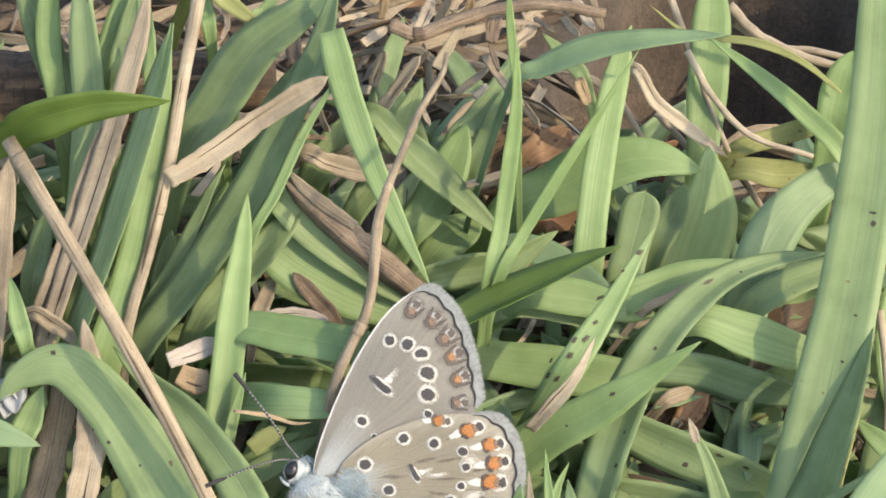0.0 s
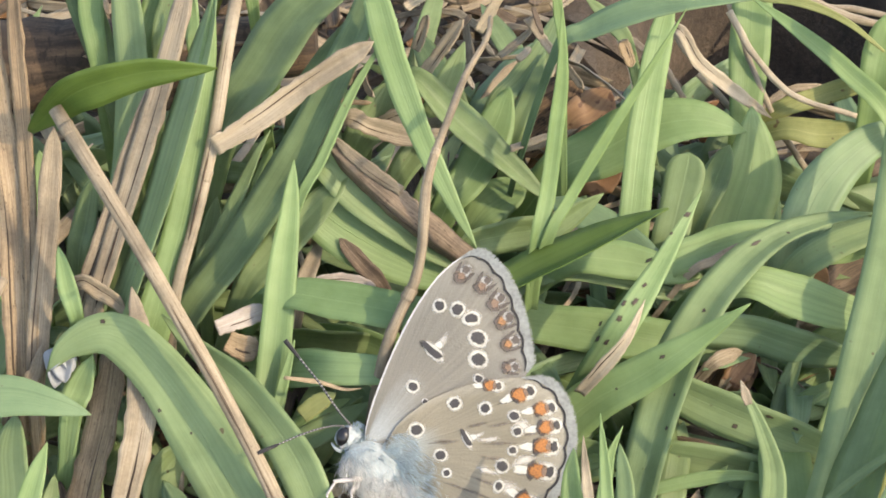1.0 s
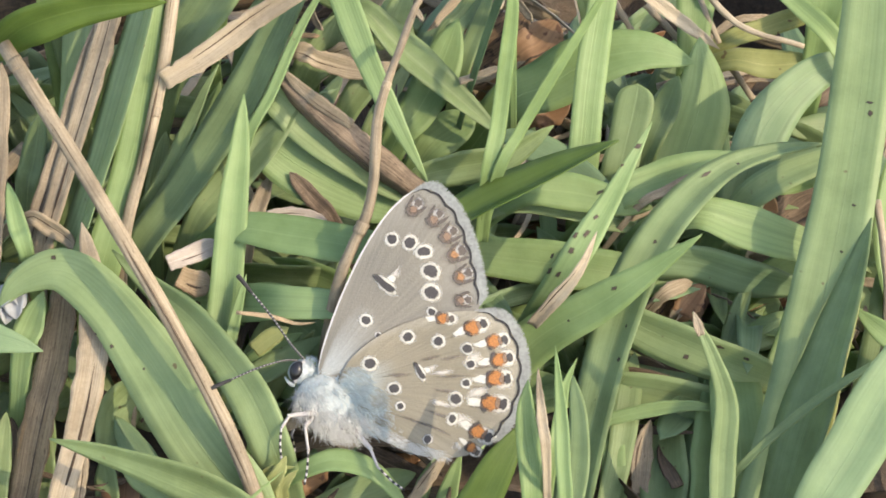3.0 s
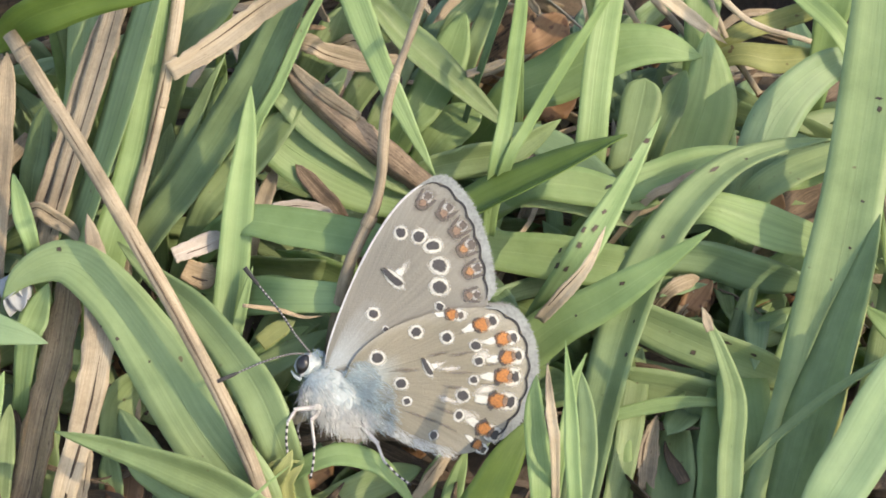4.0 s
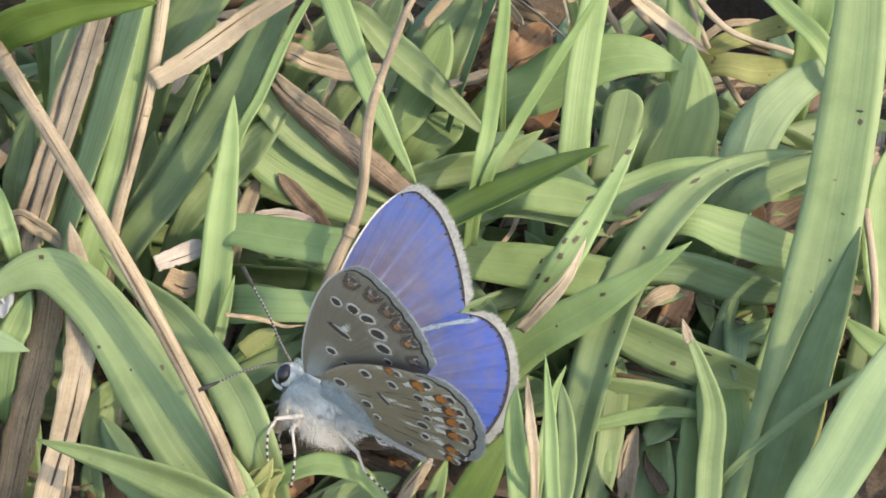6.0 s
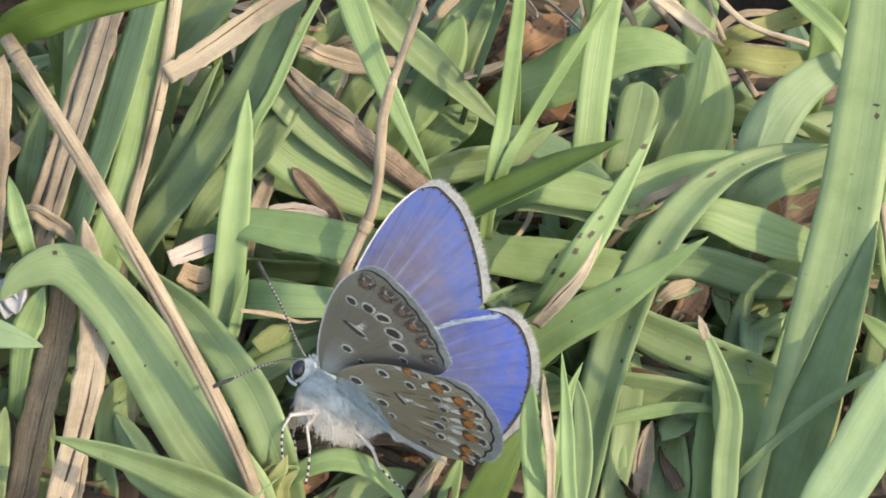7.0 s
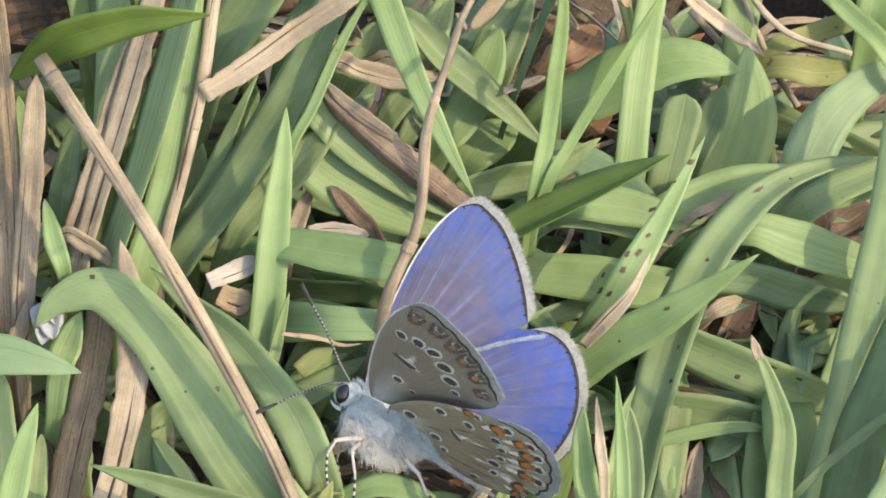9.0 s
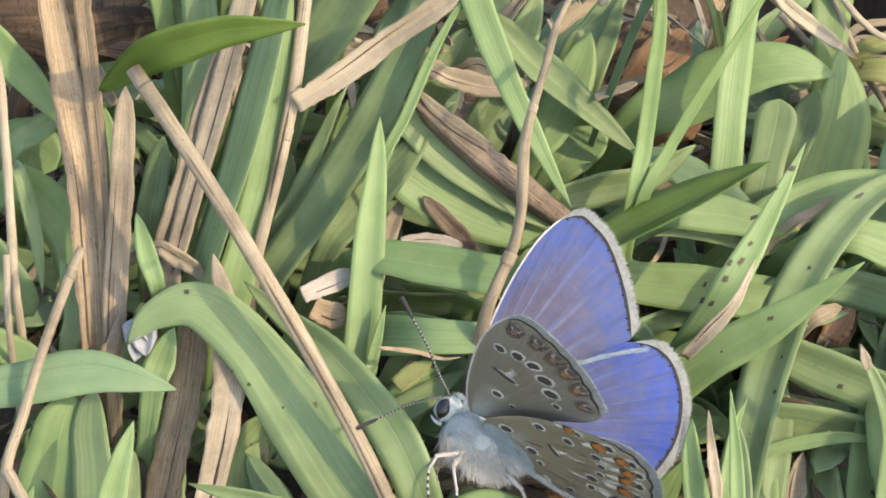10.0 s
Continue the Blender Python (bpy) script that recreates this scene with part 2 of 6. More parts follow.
def ribbon(bm, pts, width, fold=0.25, roll=0.0, base=0.75, tip=2.0, thick=0.16, n=22, across=6, twist=0.0, torn=0.0, seed=0, neck=0.0):
    """A blade with thickness: pts in metres from base to tip, width in metres, fold the depth of its keel over its half width,
    roll and twist in degrees about its length, tip the bluntness (0: cut square), torn the raggedness of its edges."""
    rng = random.Random(seed)
    C, S, length = curve_points(pts, n)
    uvl = bm.loops.layers.uv.verify()
    face = Vector((0, -SLOPE, SLOPE))
    rings = []
    wob = [rng.uniform(-1, 1) for _ in range(8)]
    for i, (c, s) in enumerate(zip(C, S)):
        tan = (C[min(i + 1, n)] - C[max(i - 1, 0)]).normalized()
        side = tan.cross(face)
        if side.length < 0.15:
            side = Vector((1, 0, 0)) - tan * tan.x
        side.normalize()
        nor = side.cross(tan).normalized()
        a = radians(roll + twist * s)
        side, nor = side * math.cos(a) + nor * math.sin(a), nor * math.cos(a) - side * math.sin(a)
        q0 = max(0.0, (s - neck) / (1 - neck))
        w = base + (1 - base) * min(1, q0 / 0.4) ** 0.8
        if s < neck:
            w *= 0.7 + 0.3 * (s / neck) ** 2
        if tip:
            w *= max(0.012, 1 - q0 ** (1.0 + tip)) ** 0.85
        w *= width / 2 * (1 + 0.05 * math.sin(9 * s + wob[0] * 3) + 0.03 * math.sin(23 * s + wob[1] * 3))
        ring = []
        for j in range(across + 1):
            q = j / across * 2 - 1
            ragged = 1 + torn * (noise.noise(Vector((s * 30, q * 2, seed))) if abs(q) > 0.99 else 0)
            h = fold * (abs(q) - 0.5) * w + 0.05 * w * math.sin(6 * s + wob[2] * 3 + q * 2 * wob[3])
            ring.append((c + side * (q * w * ragged) + nor * h, nor, q, s))
        rings.append(ring)
    th = thick * MM
    top = [[bm.verts.new(p + nr * th * 0.5 * (1 - 0.6 * q * q)) for p, nr, q, s in r] for r in rings]
    bot = [[bm.verts.new(p - nr * th * 0.5 * (1 - 0.6 * q * q)) for p, nr, q, s in r] for r in rings]

    def quad(vs, uvs):
        f = bm.faces.new(vs)
        f.smooth = True
        for l, c in zip(f.loops, uvs):
            l[uvl].uv = c
    for i in range(n):
        for j in range(across):
            q = [(j / across, S[i] * length * 200), ((j + 1) / across, S[i] * length * 200),
                 ((j + 1) / across, S[i + 1] * length * 200), (j / across, S[i + 1] * length * 200)]
            quad((top[i][j], top[i][j + 1], top[i + 1][j + 1], top[i + 1][j]), q)
            quad((bot[i + 1][j], bot[i + 1][j + 1], bot[i][j + 1], bot[i][j]), q[::-1])
        for j in (0, across):
            q = [(j / across, S[i] * length * 200)] * 4
            vs = (top[i][j], top[i + 1][j], bot[i + 1][j], bot[i][j])
            quad(vs if j == 0 else vs[::-1], q)
    for i in (0, n):
        for j in range(across):
            q = [(j / across, S[i] * length * 200)] * 4
            vs = (top[i][j], bot[i][j], bot[i][j + 1], top[i][j + 1])
            quad(vs if i == 0 else vs[::-1], q)
    return rings


def along(rings, q, first, last, lift):
    """A line on the face of a ribbon at the share q of its half width, lifted off it, from one ring to another."""
    k = (q + 1) / 2 * (len(rings[0]) - 1)
    j = min(int(k), len(rings[0]) - 2)
    f = k - j
    return [r[j][0].lerp(r[j + 1][0], f) + r[j][1] * lift for r in rings[first:last]]


def tube(bm, pts, r0, r1, n=16, sides=7, knots=0.0, seed=0, flat=1.0, mat=0):
    """A round or flattened stem with a wavering outline; radii in metres."""
    C, S, length = curve_points(pts, n)
    uvl = bm.loops.layers.uv.verify()
    rings = []
    for i, (c, s) in enumerate(zip(C, S)):
        tan = (C[min(i + 1, n)] - C[max(i - 1, 0)]).normalized()
        side = tan.cross(Vector((0, -SLOPE, SLOPE)))
        side = side.normalized() if side.length > 0.1 else tan.orthogonal().normalized()
        nor = side.cross(tan)
        r = (r0 + (r1 - r0) * s)
        ring = []
        for k in range(sides):
            a = 2 * math.pi * k / sides
            rr = r * (1 + knots * noise.noise(Vector((s * 9 + seed * 3.7, math.cos(a) * 0.8, math.sin(a) * 0.8))))
            ring.append(bm.verts.new(c + side * math.cos(a) * rr + nor * math.sin(a) * rr * flat))
        rings.append(ring)
    for i in range(n):
        for k in range(sides):
            f = bm.faces.new((rings[i][k], rings[i][(k + 1) % sides], rings[i + 1][(k + 1) % sides], rings[i + 1][k]))
            f.smooth = True
            f.material_index = mat
            for l, c in zip(f.loops, ((k / sides, S[i]), ((k + 1) / sides, S[i]), ((k + 1) / sides, S[i + 1]), (k / sides, S[i + 1]))):
                l[uvl].uv = (c[0], c[1] * length * 200)
    for r, flip in ((rings[0], True), (rings[-1], False)):
        f = bm.faces.new(r[::-1] if flip else r)
        f.material_index = mat


LABELS = {
    "grass_green": "green grass blade with fine parallel veins",
    "grass_fresh": "fresh bright green pointed grass blade",
    "grass_glaucous": "broad blue-green grass blade with dull sheen",
    "grass_vivid": "vivid green grass blade, coloured as seen against the light",
    "grass_yellowing": "yellowing grass blade among green ones",
    "bleached_straw": "bleached whitish scrap of dry straw",
    "dry_straw": "dry straw-coloured grass leaf, cracked lengthwise",
    "dry_tan": "tan dry grass sheath, cracked and weathered",
    "dry_amber": "split amber-brown dry grass sheath",
    "dry_brown": "withered brown grass leaf lying in the sward",
    "dead_leaf": "dead rust-brown leaf on the ground litter",
}


def rooted(pts):
    """The path led down from its first point to the soil."""
    P = [at(*p) for p in pts]
    b = P[0]
    if b.z > 0.0015:
        way = (b - P[1]).normalized()
        P.insert(0, b + way * min(0.004, b.z * 0.4) + Vector((0, 0.001, -b.z * 0.45)))
        P.insert(0, Vector((P[0].x + way.x * 0.002, P[0].y + 0.0015, -0.0005)))
    return P


count = 0


def blade(mat, pts, width, label="", name="grass_blade", group="grass of the sward", root=True, **shape):
    """One grass blade; pts in sheet millimetres from base to tip, width in millimetres."""
    global count
    count += 1
    bm = bmesh.new()
    P = rooted(pts) if root else [at(*p) for p in pts]
    shape.setdefault("n", 14 + 3 * len(P))
    if len(P) > len(pts):
        C = curve_points(P, 60)
        shape["neck"] = C[1][int(60 * 2 / (len(P) - 1))]
    rings = ribbon(bm, P, width * MM, seed=count, **shape)
    ob = part(name, bm, mat)
    th = shape.get("thick", 0.16) * MM
    n = len(rings)
    if width > 1.7 and name == "grass_blade":
        bm = bmesh.new()
        tube(bm, along(rings, 0.0, n // 5, n - 2, th * 0.45), width * 0.013 * MM, width * 0.005 * MM, n=30, sides=6, flat=0.7)
        part("midrib", bm, mat, ob, "fine raised midrib of the blade")
    if width > 0.9 and name == "dry_leaf":
        rng = random.Random(count)
        for k in range(1):
            bm = bmesh.new()
            q = rng.uniform(-0.55, 0.55)
            i = rng.randint(1, n // 3)
            line = along(rings, q, i, i + n // 2, th * 0.5)
            ribbon(bm, line[::3] + line[-1:], width * rng.uniform(0.06, 0.11) * MM, fold=0.1, tip=1.2, base=0.2, thick=0.05, n=20, across=2, torn=0.8, seed=count + k)
            part("crack", bm, DARK_CRACK, ob, "dark lengthwise crack in the dry leaf")
    return tagged(ob, label or LABELS[mat.name], "grass blade" if name == "grass_blade" else name.replace("_", " "), group)


def stem(mat, pts, r0, r1, label, name="dry_stalk", root=True, knots=0.25, flat=0.8, nodes=(), split=False):
    """One stem with thickened nodes as parts; radii in millimetres."""
    global count
    count += 1
    bm = bmesh.new()
    P = rooted(pts) if root else [at(*p) for p in pts]
    tube(bm, P, r0 * MM, r1 * MM, n=30, sides=9, knots=knots, seed=count, flat=flat)
    ob = part(name, bm, mat)
    tagged(ob, label, "stem", "dry stems of the sward")
    C, S, L = curve_points(P, 60)
    for s in nodes:
        i = int(s * 58) + 1
        r = (r0 + (r1 - r0) * s) * MM
        bm = bmesh.new()
        t = (C[i + 1] - C[i - 1]).normalized()
        tube(bm, [C[i] - t * r * 0.9, C[i], C[i] + t * r * 0.9], r * 1.02, r * 1.10, n=4, sides=9, knots=0.2, seed=count, flat=flat)
        part("node", bm, mat, ob, "swollen node of the stem")
    if split:
        bm = bmesh.new()
        r = (r0 + r1) / 2
        out = Vector((-0.35, -SLOPE * 0.9, SLOPE * 0.9)) * (r * flat * 0.98) * MM
        ribbon(bm, [C[i] + out for i in range(8, 57, 8)], r * 0.42 * MM, fold=-0.5, tip=1.5, base=0.3, thick=0.06, n=30, across=4, torn=0.6, seed=count)
        part("split", bm, BROWN, ob, "dark lengthwise split in the stalk")
    return ob


def leaf_spot(ob, u, v, rx, ry, turn):
    """A dark spot on the face of a blade, where the sheet's place (u, v) lies on it; millimetres and degrees."""
    way = Vector((0, SLOPE, -SLOPE))
    eye = at(u, v, 0)
    best = min(ob.data.vertices, key=lambda q: ((q.co - eye) - way * (q.co - eye).dot(way)).length - 0.2 * q.normal.dot(-way) * MM)
    off = eye - best.co
    nor = best.normal if best.normal.dot(way) < 0 else -best.normal
    c = best.co + (off - way * off.dot(nor) / way.dot(nor)) + nor * 0.06 * MM
    side = nor.cross(Vector((0, SLOPE, SLOPE))).normalized() * -1
    up = nor.cross(side)
    a = radians(turn)
    bm = bmesh.new()
    uvl = bm.loops.layers.uv.verify()
    mid = bm.verts.new(c + nor * 0.02 * MM)
    rim = []
    for k in range(12):
        q = math.tau * k / 12
        x, y = rx * math.cos(q), ry * math.sin(q)
        rim.append(bm.verts.new(c + (side * (x * math.cos(a) - y * math.sin(a)) + up * (x * math.sin(a) + y * math.cos(a))) * MM * (1 + 0.2 * math.sin(k * 2.3 + u))))
    for k in range(12):
        f = bm.faces.new((mid, rim[k], rim[(k + 1) % 12]))
        for l in f.loops:
            l[uvl].uv = (0, 0 if l.vert is mid else 1)
    part("spot", bm, RUST_SPOT, ob, "small dark spot on the blade")


# ---- ground ----
HOLLOWS = ((26.0, 52.0, 14.5, 17.0, 26.0), (13.0, 44.0, 4.5, 4.0, 10.0))


def hollow(x, y):
    """Depth in metres of the hollows in the soil at a place, sunk to bring deep shade."""
    dep = 0.0
    for cx, cy, rx, ry, h in HOLLOWS:
        q = ((x / MM - cx) / rx) ** 2 + ((y / MM - cy) / ry) ** 2
        dep = max(dep, h * MM * max(0.0, 1 - q ** 2))
    return dep


def ground():
    """Soil in one sheet to the horizon, crumbled where it is seen."""
    bm = bmesh.new()
    near = 0.078
    n = 130
    vs = []
    for i in range(n + 1):
        for j in range(n + 1):
            x, y = (i / n * 2 - 1) * near, (j / n * 2 - 1) * near
            e = min(1.0, 6 * min(i, j, n - i, n - j) / n)
            h = 0.0016 * noise.fractal(Vector((x * 160, y * 160, 1)), 0.9, 2.1, 4) - 0.0008
            vs.append(bm.verts.new((x, y, h * e - hollow(x, y))))
    for i in range(n):
        for j in range(n):
            a = i * (n + 1) + j
            bm.faces.new((vs[a], vs[a + n + 1], vs[a + n + 2], vs[a + 1])).smooth = True
    far = 400.0
    outer = [bm.verts.new(p) for p in ((-far, -far, 0), (far, -far, 0), (far, far, 0), (-far, far, 0))]
    edge = [[vs[i * (n + 1)] for i in range(n + 1)], [vs[n * (n + 1) + j] for j in range(n + 1)],
            [vs[i * (n + 1) + n] for i in range(n, -1, -1)], [vs[j] for j in range(n, -1, -1)]]
    for k in range(4):
        for a, b in zip(edge[k], edge[k][1:]):
            bm.faces.new((outer[k], b, a))
        bm.faces.new((outer[k], outer[(k + 1) % 4], edge[k][-1]))
    bmesh.ops.recalc_face_normals(bm, faces=bm.faces)
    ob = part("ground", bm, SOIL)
    return tagged(ob, "crumbly soil under the grass, darkened throughout for shade in the hollows", "ground", kind="structure")


ground()


def litter(name, mat, amount, length, width, height, seed, label, lean=0.25, front=-30):
    """Loose scraps strewn over the soil behind and between the blades."""
    rng = random.Random(seed)
    bm = bmesh.new()
    for k in range(amount):
        x, y = rng.uniform(-50, 50) * MM, rng.uniform(-30, 66) * MM
        if hollow(x, y) > 0.001 or y < front * MM:
            continue
        z = abs(rng.gauss(0, height)) * MM
        a = rng.uniform(0, math.tau)
        L = rng.uniform(*length) * MM
        w = Vector((math.cos(a), math.sin(a), rng.uniform(-lean, lean)))
        p = Vector((x, y, z + 0.0006))
        if max(hollow(*(p - w * L / 2).xy), hollow(*(p + w * L / 2).xy)) > 0.001:
            continue
        bend = Vector((rng.uniform(-1, 1), rng.uniform(-1, 1), rng.uniform(0, 0.8))) * L * 0.18
        ribbon(bm, [p - w * L / 2, p + bend, p + w * L / 2], rng.uniform(*width) * MM, fold=rng.uniform(0.1, 0.6), roll=rng.uniform(-50, 50),
               tip=rng.choice((1.0, 2.0, 6.0)), thick=0.2, n=7, across=4, twist=rng.uniform(-60, 60), torn=0.3, seed=k + seed)
    ob = part(name, bm, mat)
    return tagged(ob, label, "plant litter", kind="stuff")


litter("tan_litter", TAN, 380, (5, 18), (0.4, 1.6), 2.2, 14, "tangle of tan dry grass scraps on the soil", front=-2)
litter("straw_litter", STRAW, 330, (5, 18), (0.35, 1.4), 2.6, 11, "tangle of pale dry grass scraps on the soil", front=6)
litter("brown_litter", BROWN, 380, (4, 14), (0.5, 2.0), 1.6, 12, "tangle of brown rotting grass scraps on the soil", front=-24)
litter("leaf_litter", RUST, 110, (3, 8), (1.2, 3.2), 1.2, 13, "scraps of rust-brown dead leaf on the soil")


def low_grass(seed, amount, mat, label, back=34, left=-46):
    """Short grass deep between the blades."""
    rng = random.Random(seed)
    bm = bmesh.new()
    for k in range(amount):
        x, y = rng.uniform(left, 44) * MM, rng.uniform(-9, back) * MM
        if (x > 0.012 and y > 0.024) or hollow(x, y) > 0.0005:
            continue
        h = rng.uniform(4, 8.5) * MM * (1.0 if y > -0.002 else 0.55)
        a = rng.uniform(0, math.tau)
        w = Vector((math.cos(a), math.sin(a), 0))
        p = Vector((x, y, -0.0005))
        ribbon(bm, [p, p + w * h * 0.5 + Vector((0, 0, h * 0.65)), p + w * h * 1.5 + Vector((0, 0, h * 0.9))], rng.uniform(1.4, 3.0) * MM, fold=0.25,
               roll=rng.uniform(-40, 40), tip=rng.uniform(3, 7), n=9, across=4, seed=k)
    ob = part("low_grass", bm, mat)
    return tagged(ob, label, "grass", kind="stuff")


low_grass(5, 210, GREEN, "short green grass deep in the sward")
low_grass(6, 120, BLUE, "short blue-green grass deep in the sward")
low_grass(7, 110, FRESH, "short bright green grass deep in the sward", back=2, left=-18)


# ---- grass ----
curled = blade(GREEN, [(-14.7, -19.8, 8.3), (-18.1, -15.7, 7.6), (-21.1, -10.7, 7.0), (-24.5, -6.1, 6.6), (-27.7, -3.8, 6.2), (-30.7, -4.6, 5.5), (-32.6, -6.6, 4.5)], 4.75, fold=0.10, roll=4, base=0.95, tip=3.0)
blade(VIVID, [(-34.4, 10.9, 2.5), (-32.3, 12.1, 5.5), (-29.7, 13.4, 8.5), (-25.7, 14.6, 9), (-22.8, 14.9, 9), (-20, 15.1, 8.5)], 3.50, root=False, fold=0.25, roll=-38, base=0.12, tip=2.2)
blade(GREEN, [(-13.5, -21.7, 9), (-16.2, -19.5, 10), (-20, -17.8, 11), (-23.9, -16.5, 11), (-27.9, -15.4, 11)], 3.70, fold=0.3, roll=26, base=0.8, tip=0.7)
blade(GREEN, [(-12.5, -16.7, 7.5), (-14.5, -12.2, 7.5), (-18.3, -7.6, 5.5), (-21.8, -4.9, 3.5), (-24.6, -2.4, 2.5)], 3.1, fold=0.3, roll=10, tip=2, base=0.95)
blade(GREEN, [(-15.8, -12.9, 4.6), (-14.0, -11.5, 4.4), (-11.5, -10.0, 4.0), (-9.2, -8.6, 3.4)], 2.15, fold=0.3, roll=25)
blade(GREEN, [(-15.2, -15, -1), (-13.4, -12.5, -1), (-11.7, -10.5, -1.5), (-10.1, -8.4, -2)], 2.44, fold=0.2, roll=-35)
blade(FRESH, [(-17, -11.3, 2), (-16.5, -6.6, 2), (-15.9, 0.5, 2), (-15.4, 5, 1.8), (-15.1, 9, 1.6)], 2.68, fold=0.3, roll=-8, base=0.75, tip=2.2)
blade(FRESH, [(-16.4, -11.4, 3), (-15.8, -8.2, 3), (-15.2, -5.7, 3), (-14.8, -4.1, 3)], 1.01, fold=0.3)
blade(GREEN, [(-28.6, -4.9, 0.6), (-26.7, 0.9, 0.9), (-25.1, 5.8, 0.9), (-23.4, 12.1, 0.4), (-22.2, 17.2, -0.5), (-21.2, 21.8, -1)], 4.47, fold=0.2, roll=56, tip=4, base=0.9)
blade(FRESH, [(-26, -5, 0), (-24.4, 0.9, 0.1), (-23.2, 5.9, 0.1), (-22.2, 12.1, 0), (-21.7, 17.2, -0.4), (-21.4, 21.8, -1)], 2.80, fold=0.15, roll=-12, tip=1.2, base=1.0)
blade(GREEN, [(-28.9, 4.5, -5), (-28.2, 9.7, -5), (-27.9, 15.3, -5), (-28.5, 21.4, -5), (-29, 26.5, -5)], 2.97, fold=0.3, roll=20, tip=4)
blade(GREEN, [(-29.7, 13.8, -8), (-31.3, 19, -8), (-33, 23.4, -8), (-34.4, 26.9, -8)], 2.63, fold=0.3, roll=10, tip=4)
blade(FRESH, [(-30.9, 16.7, -7), (-31.6, 20.7, -7), (-31.7, 24.6, -7), (-31.6, 27.2, -7)], 2.03, fold=0.2, roll=-10, tip=3)
blade(FRESH, [(-28.7, 16.3, -6), (-28.6, 20.6, -6), (-28.9, 24.5, -6), (-29.2, 27.1, -6)], 1.83, fold=0.2, tip=4)
blade(FRESH, [(-27.4, 16.4, -7), (-26.8, 20.7, -7), (-25.8, 24.7, -7), (-25.5, 27.3, -7)], 2.03, fold=0.2, tip=4)
blade(GREEN, [(-26.2, 17.6, -6), (-25.4, 21.5, -6), (-24.8, 25, -6)], 1.54, fold=0.2, tip=4)
blade(FRESH, [(-23.4, 17.2, -6), (-23.8, 20.7, -6), (-24.2, 24.2, -6), (-24.4, 26.8, -6)], 1.25, fold=0.2, tip=4)
blade(FRESH, [(-19.3, 21.5, -9), (-19.7, 23.7, -9), (-20.4, 26.4, -9)], 1.27, tip=4)
blade(YELLOW, [(-20.3, 25.8, -8), (-18.1, 24.5, -8), (-16.3, 23.2, -8), (-15, 22.5, -9)], 1.56, tip=2)
blade(FRESH, [(-16.4, 22, -9), (-15.1, 23.8, -9), (-13.8, 26.1, -9)], 1.27, tip=3)
blade(GREEN, [(-23.2, -2.7, -2), (-19.9, 2, -2.2), (-15.8, 8.5, -2.5), (-12.6, 15, -3), (-10.4, 20.2, -3.5), (-9.1, 25.9, -4)], 3.70, fold=0.35, roll=34, tip=4)
blade(GREEN, [(-21.5, 11.2, -6), (-18.5, 16, -6), (-15.6, 20.4, -6), (-11.8, 23.5, -6), (-8.4, 27.2, -7)], 5.21, fold=0.25, roll=32, tip=2.4, base=0.8)
blade(GREEN, [(-15.5, 12.9, -5), (-13.7, 16.4, -5), (-11.6, 19.5, -5.5), (-9.8, 22.2, -6)], 2.30, fold=0.2, roll=38, tip=2)
blade(FRESH, [(-15.2, 5.1, -1), (-13.2, 9.3, -1), (-11, 14.2, -1), (-7.7, 19.7, -1)], 0.94, fold=0.3, roll=12, tip=1)
blade(GREEN, [(-23.2, 0, -4), (-21, 3.9, -4), (-18.5, 9.4, -4), (-17.4, 11.5, -4)], 1.43, fold=0.2, roll=20, tip=1.5)
blade(GREEN, [(-22.3, 0, -6), (-22.1, 3.1, -6), (-21.6, 6.5, -6)], 2.12, fold=0.2, tip=3, roll=30)
blade(FRESH, [(-18.8, 6.1, -7), (-18.3, 8.3, -7), (-17.5, 10.4, -7)], 1.26, tip=3)
blade(FRESH, [(-20.9, 4.4, -9), (-20.1, 5.3, -9), (-19.4, 6.6, -9)], 1.47, tip=3)
blade(GREEN, [(-19.2, -0.8, -3), (-17.4, 1.7, -3), (-15, 4.3, -3.2), (-11.2, 8.6, -4)], 2.85, fold=0.25, roll=16, tip=3)
blade(FRESH, [(-9.4, 21.4, -1), (-8.1, 16.8, -0.6), (-6, 11.3, 0), (-3.9, 6.9, 0), (-1.6, 2.5, -0.5)], 2.34, fold=0.15, roll=-6, tip=1.3, base=0.85, root=False)
blade(FRESH, [(-15.5, 6.4, -4.5), (-11.7, 4.1, -4.5), (-7.9, 2, -5), (-2.7, 0, -5.5)], 4.60, fold=0.15, roll=10, tip=4)
blade(GREEN, [(-14, 9.2, -4), (-10.8, 6.6, -4), (-7, 3.9, -4.5), (-1.9, 0.7, -5)], 2.96, fold=0.2, roll=18, tip=3)
blade(GREEN, [(-11.4, 10.6, -11), (-9.9, 12.8, -11), (-8.6, 15.9, -11)], 2.97, fold=0.2, tip=4)
blade(GREEN, [(-8.2, 8, -12), (-5.9, 11.6, -12), (-4.2, 15.6, -12), (-2.9, 19.2, -13)], 2.59, fold=0.2, tip=3)
blade(FRESH, [(-4.1, 6.2, -11), (-2.4, 8.4, -11), (-0.6, 12, -12), (0.7, 15.6, -12)], 3.27, fold=0.2, tip=4)
blade(FRESH, [(-2, 4.9, -13), (-0.2, 6.7, -13), (2.1, 7.6, -13)], 3.50, tip=4, roll=15)
blade(GREEN, [(-7.2, 16.2, -9), (-3.7, 13.2, -9), (0.3, 9.7, -9.5), (4.2, 6.2, -10)], 2.75, fold=0.5, roll=20, tip=2, base=0.5)
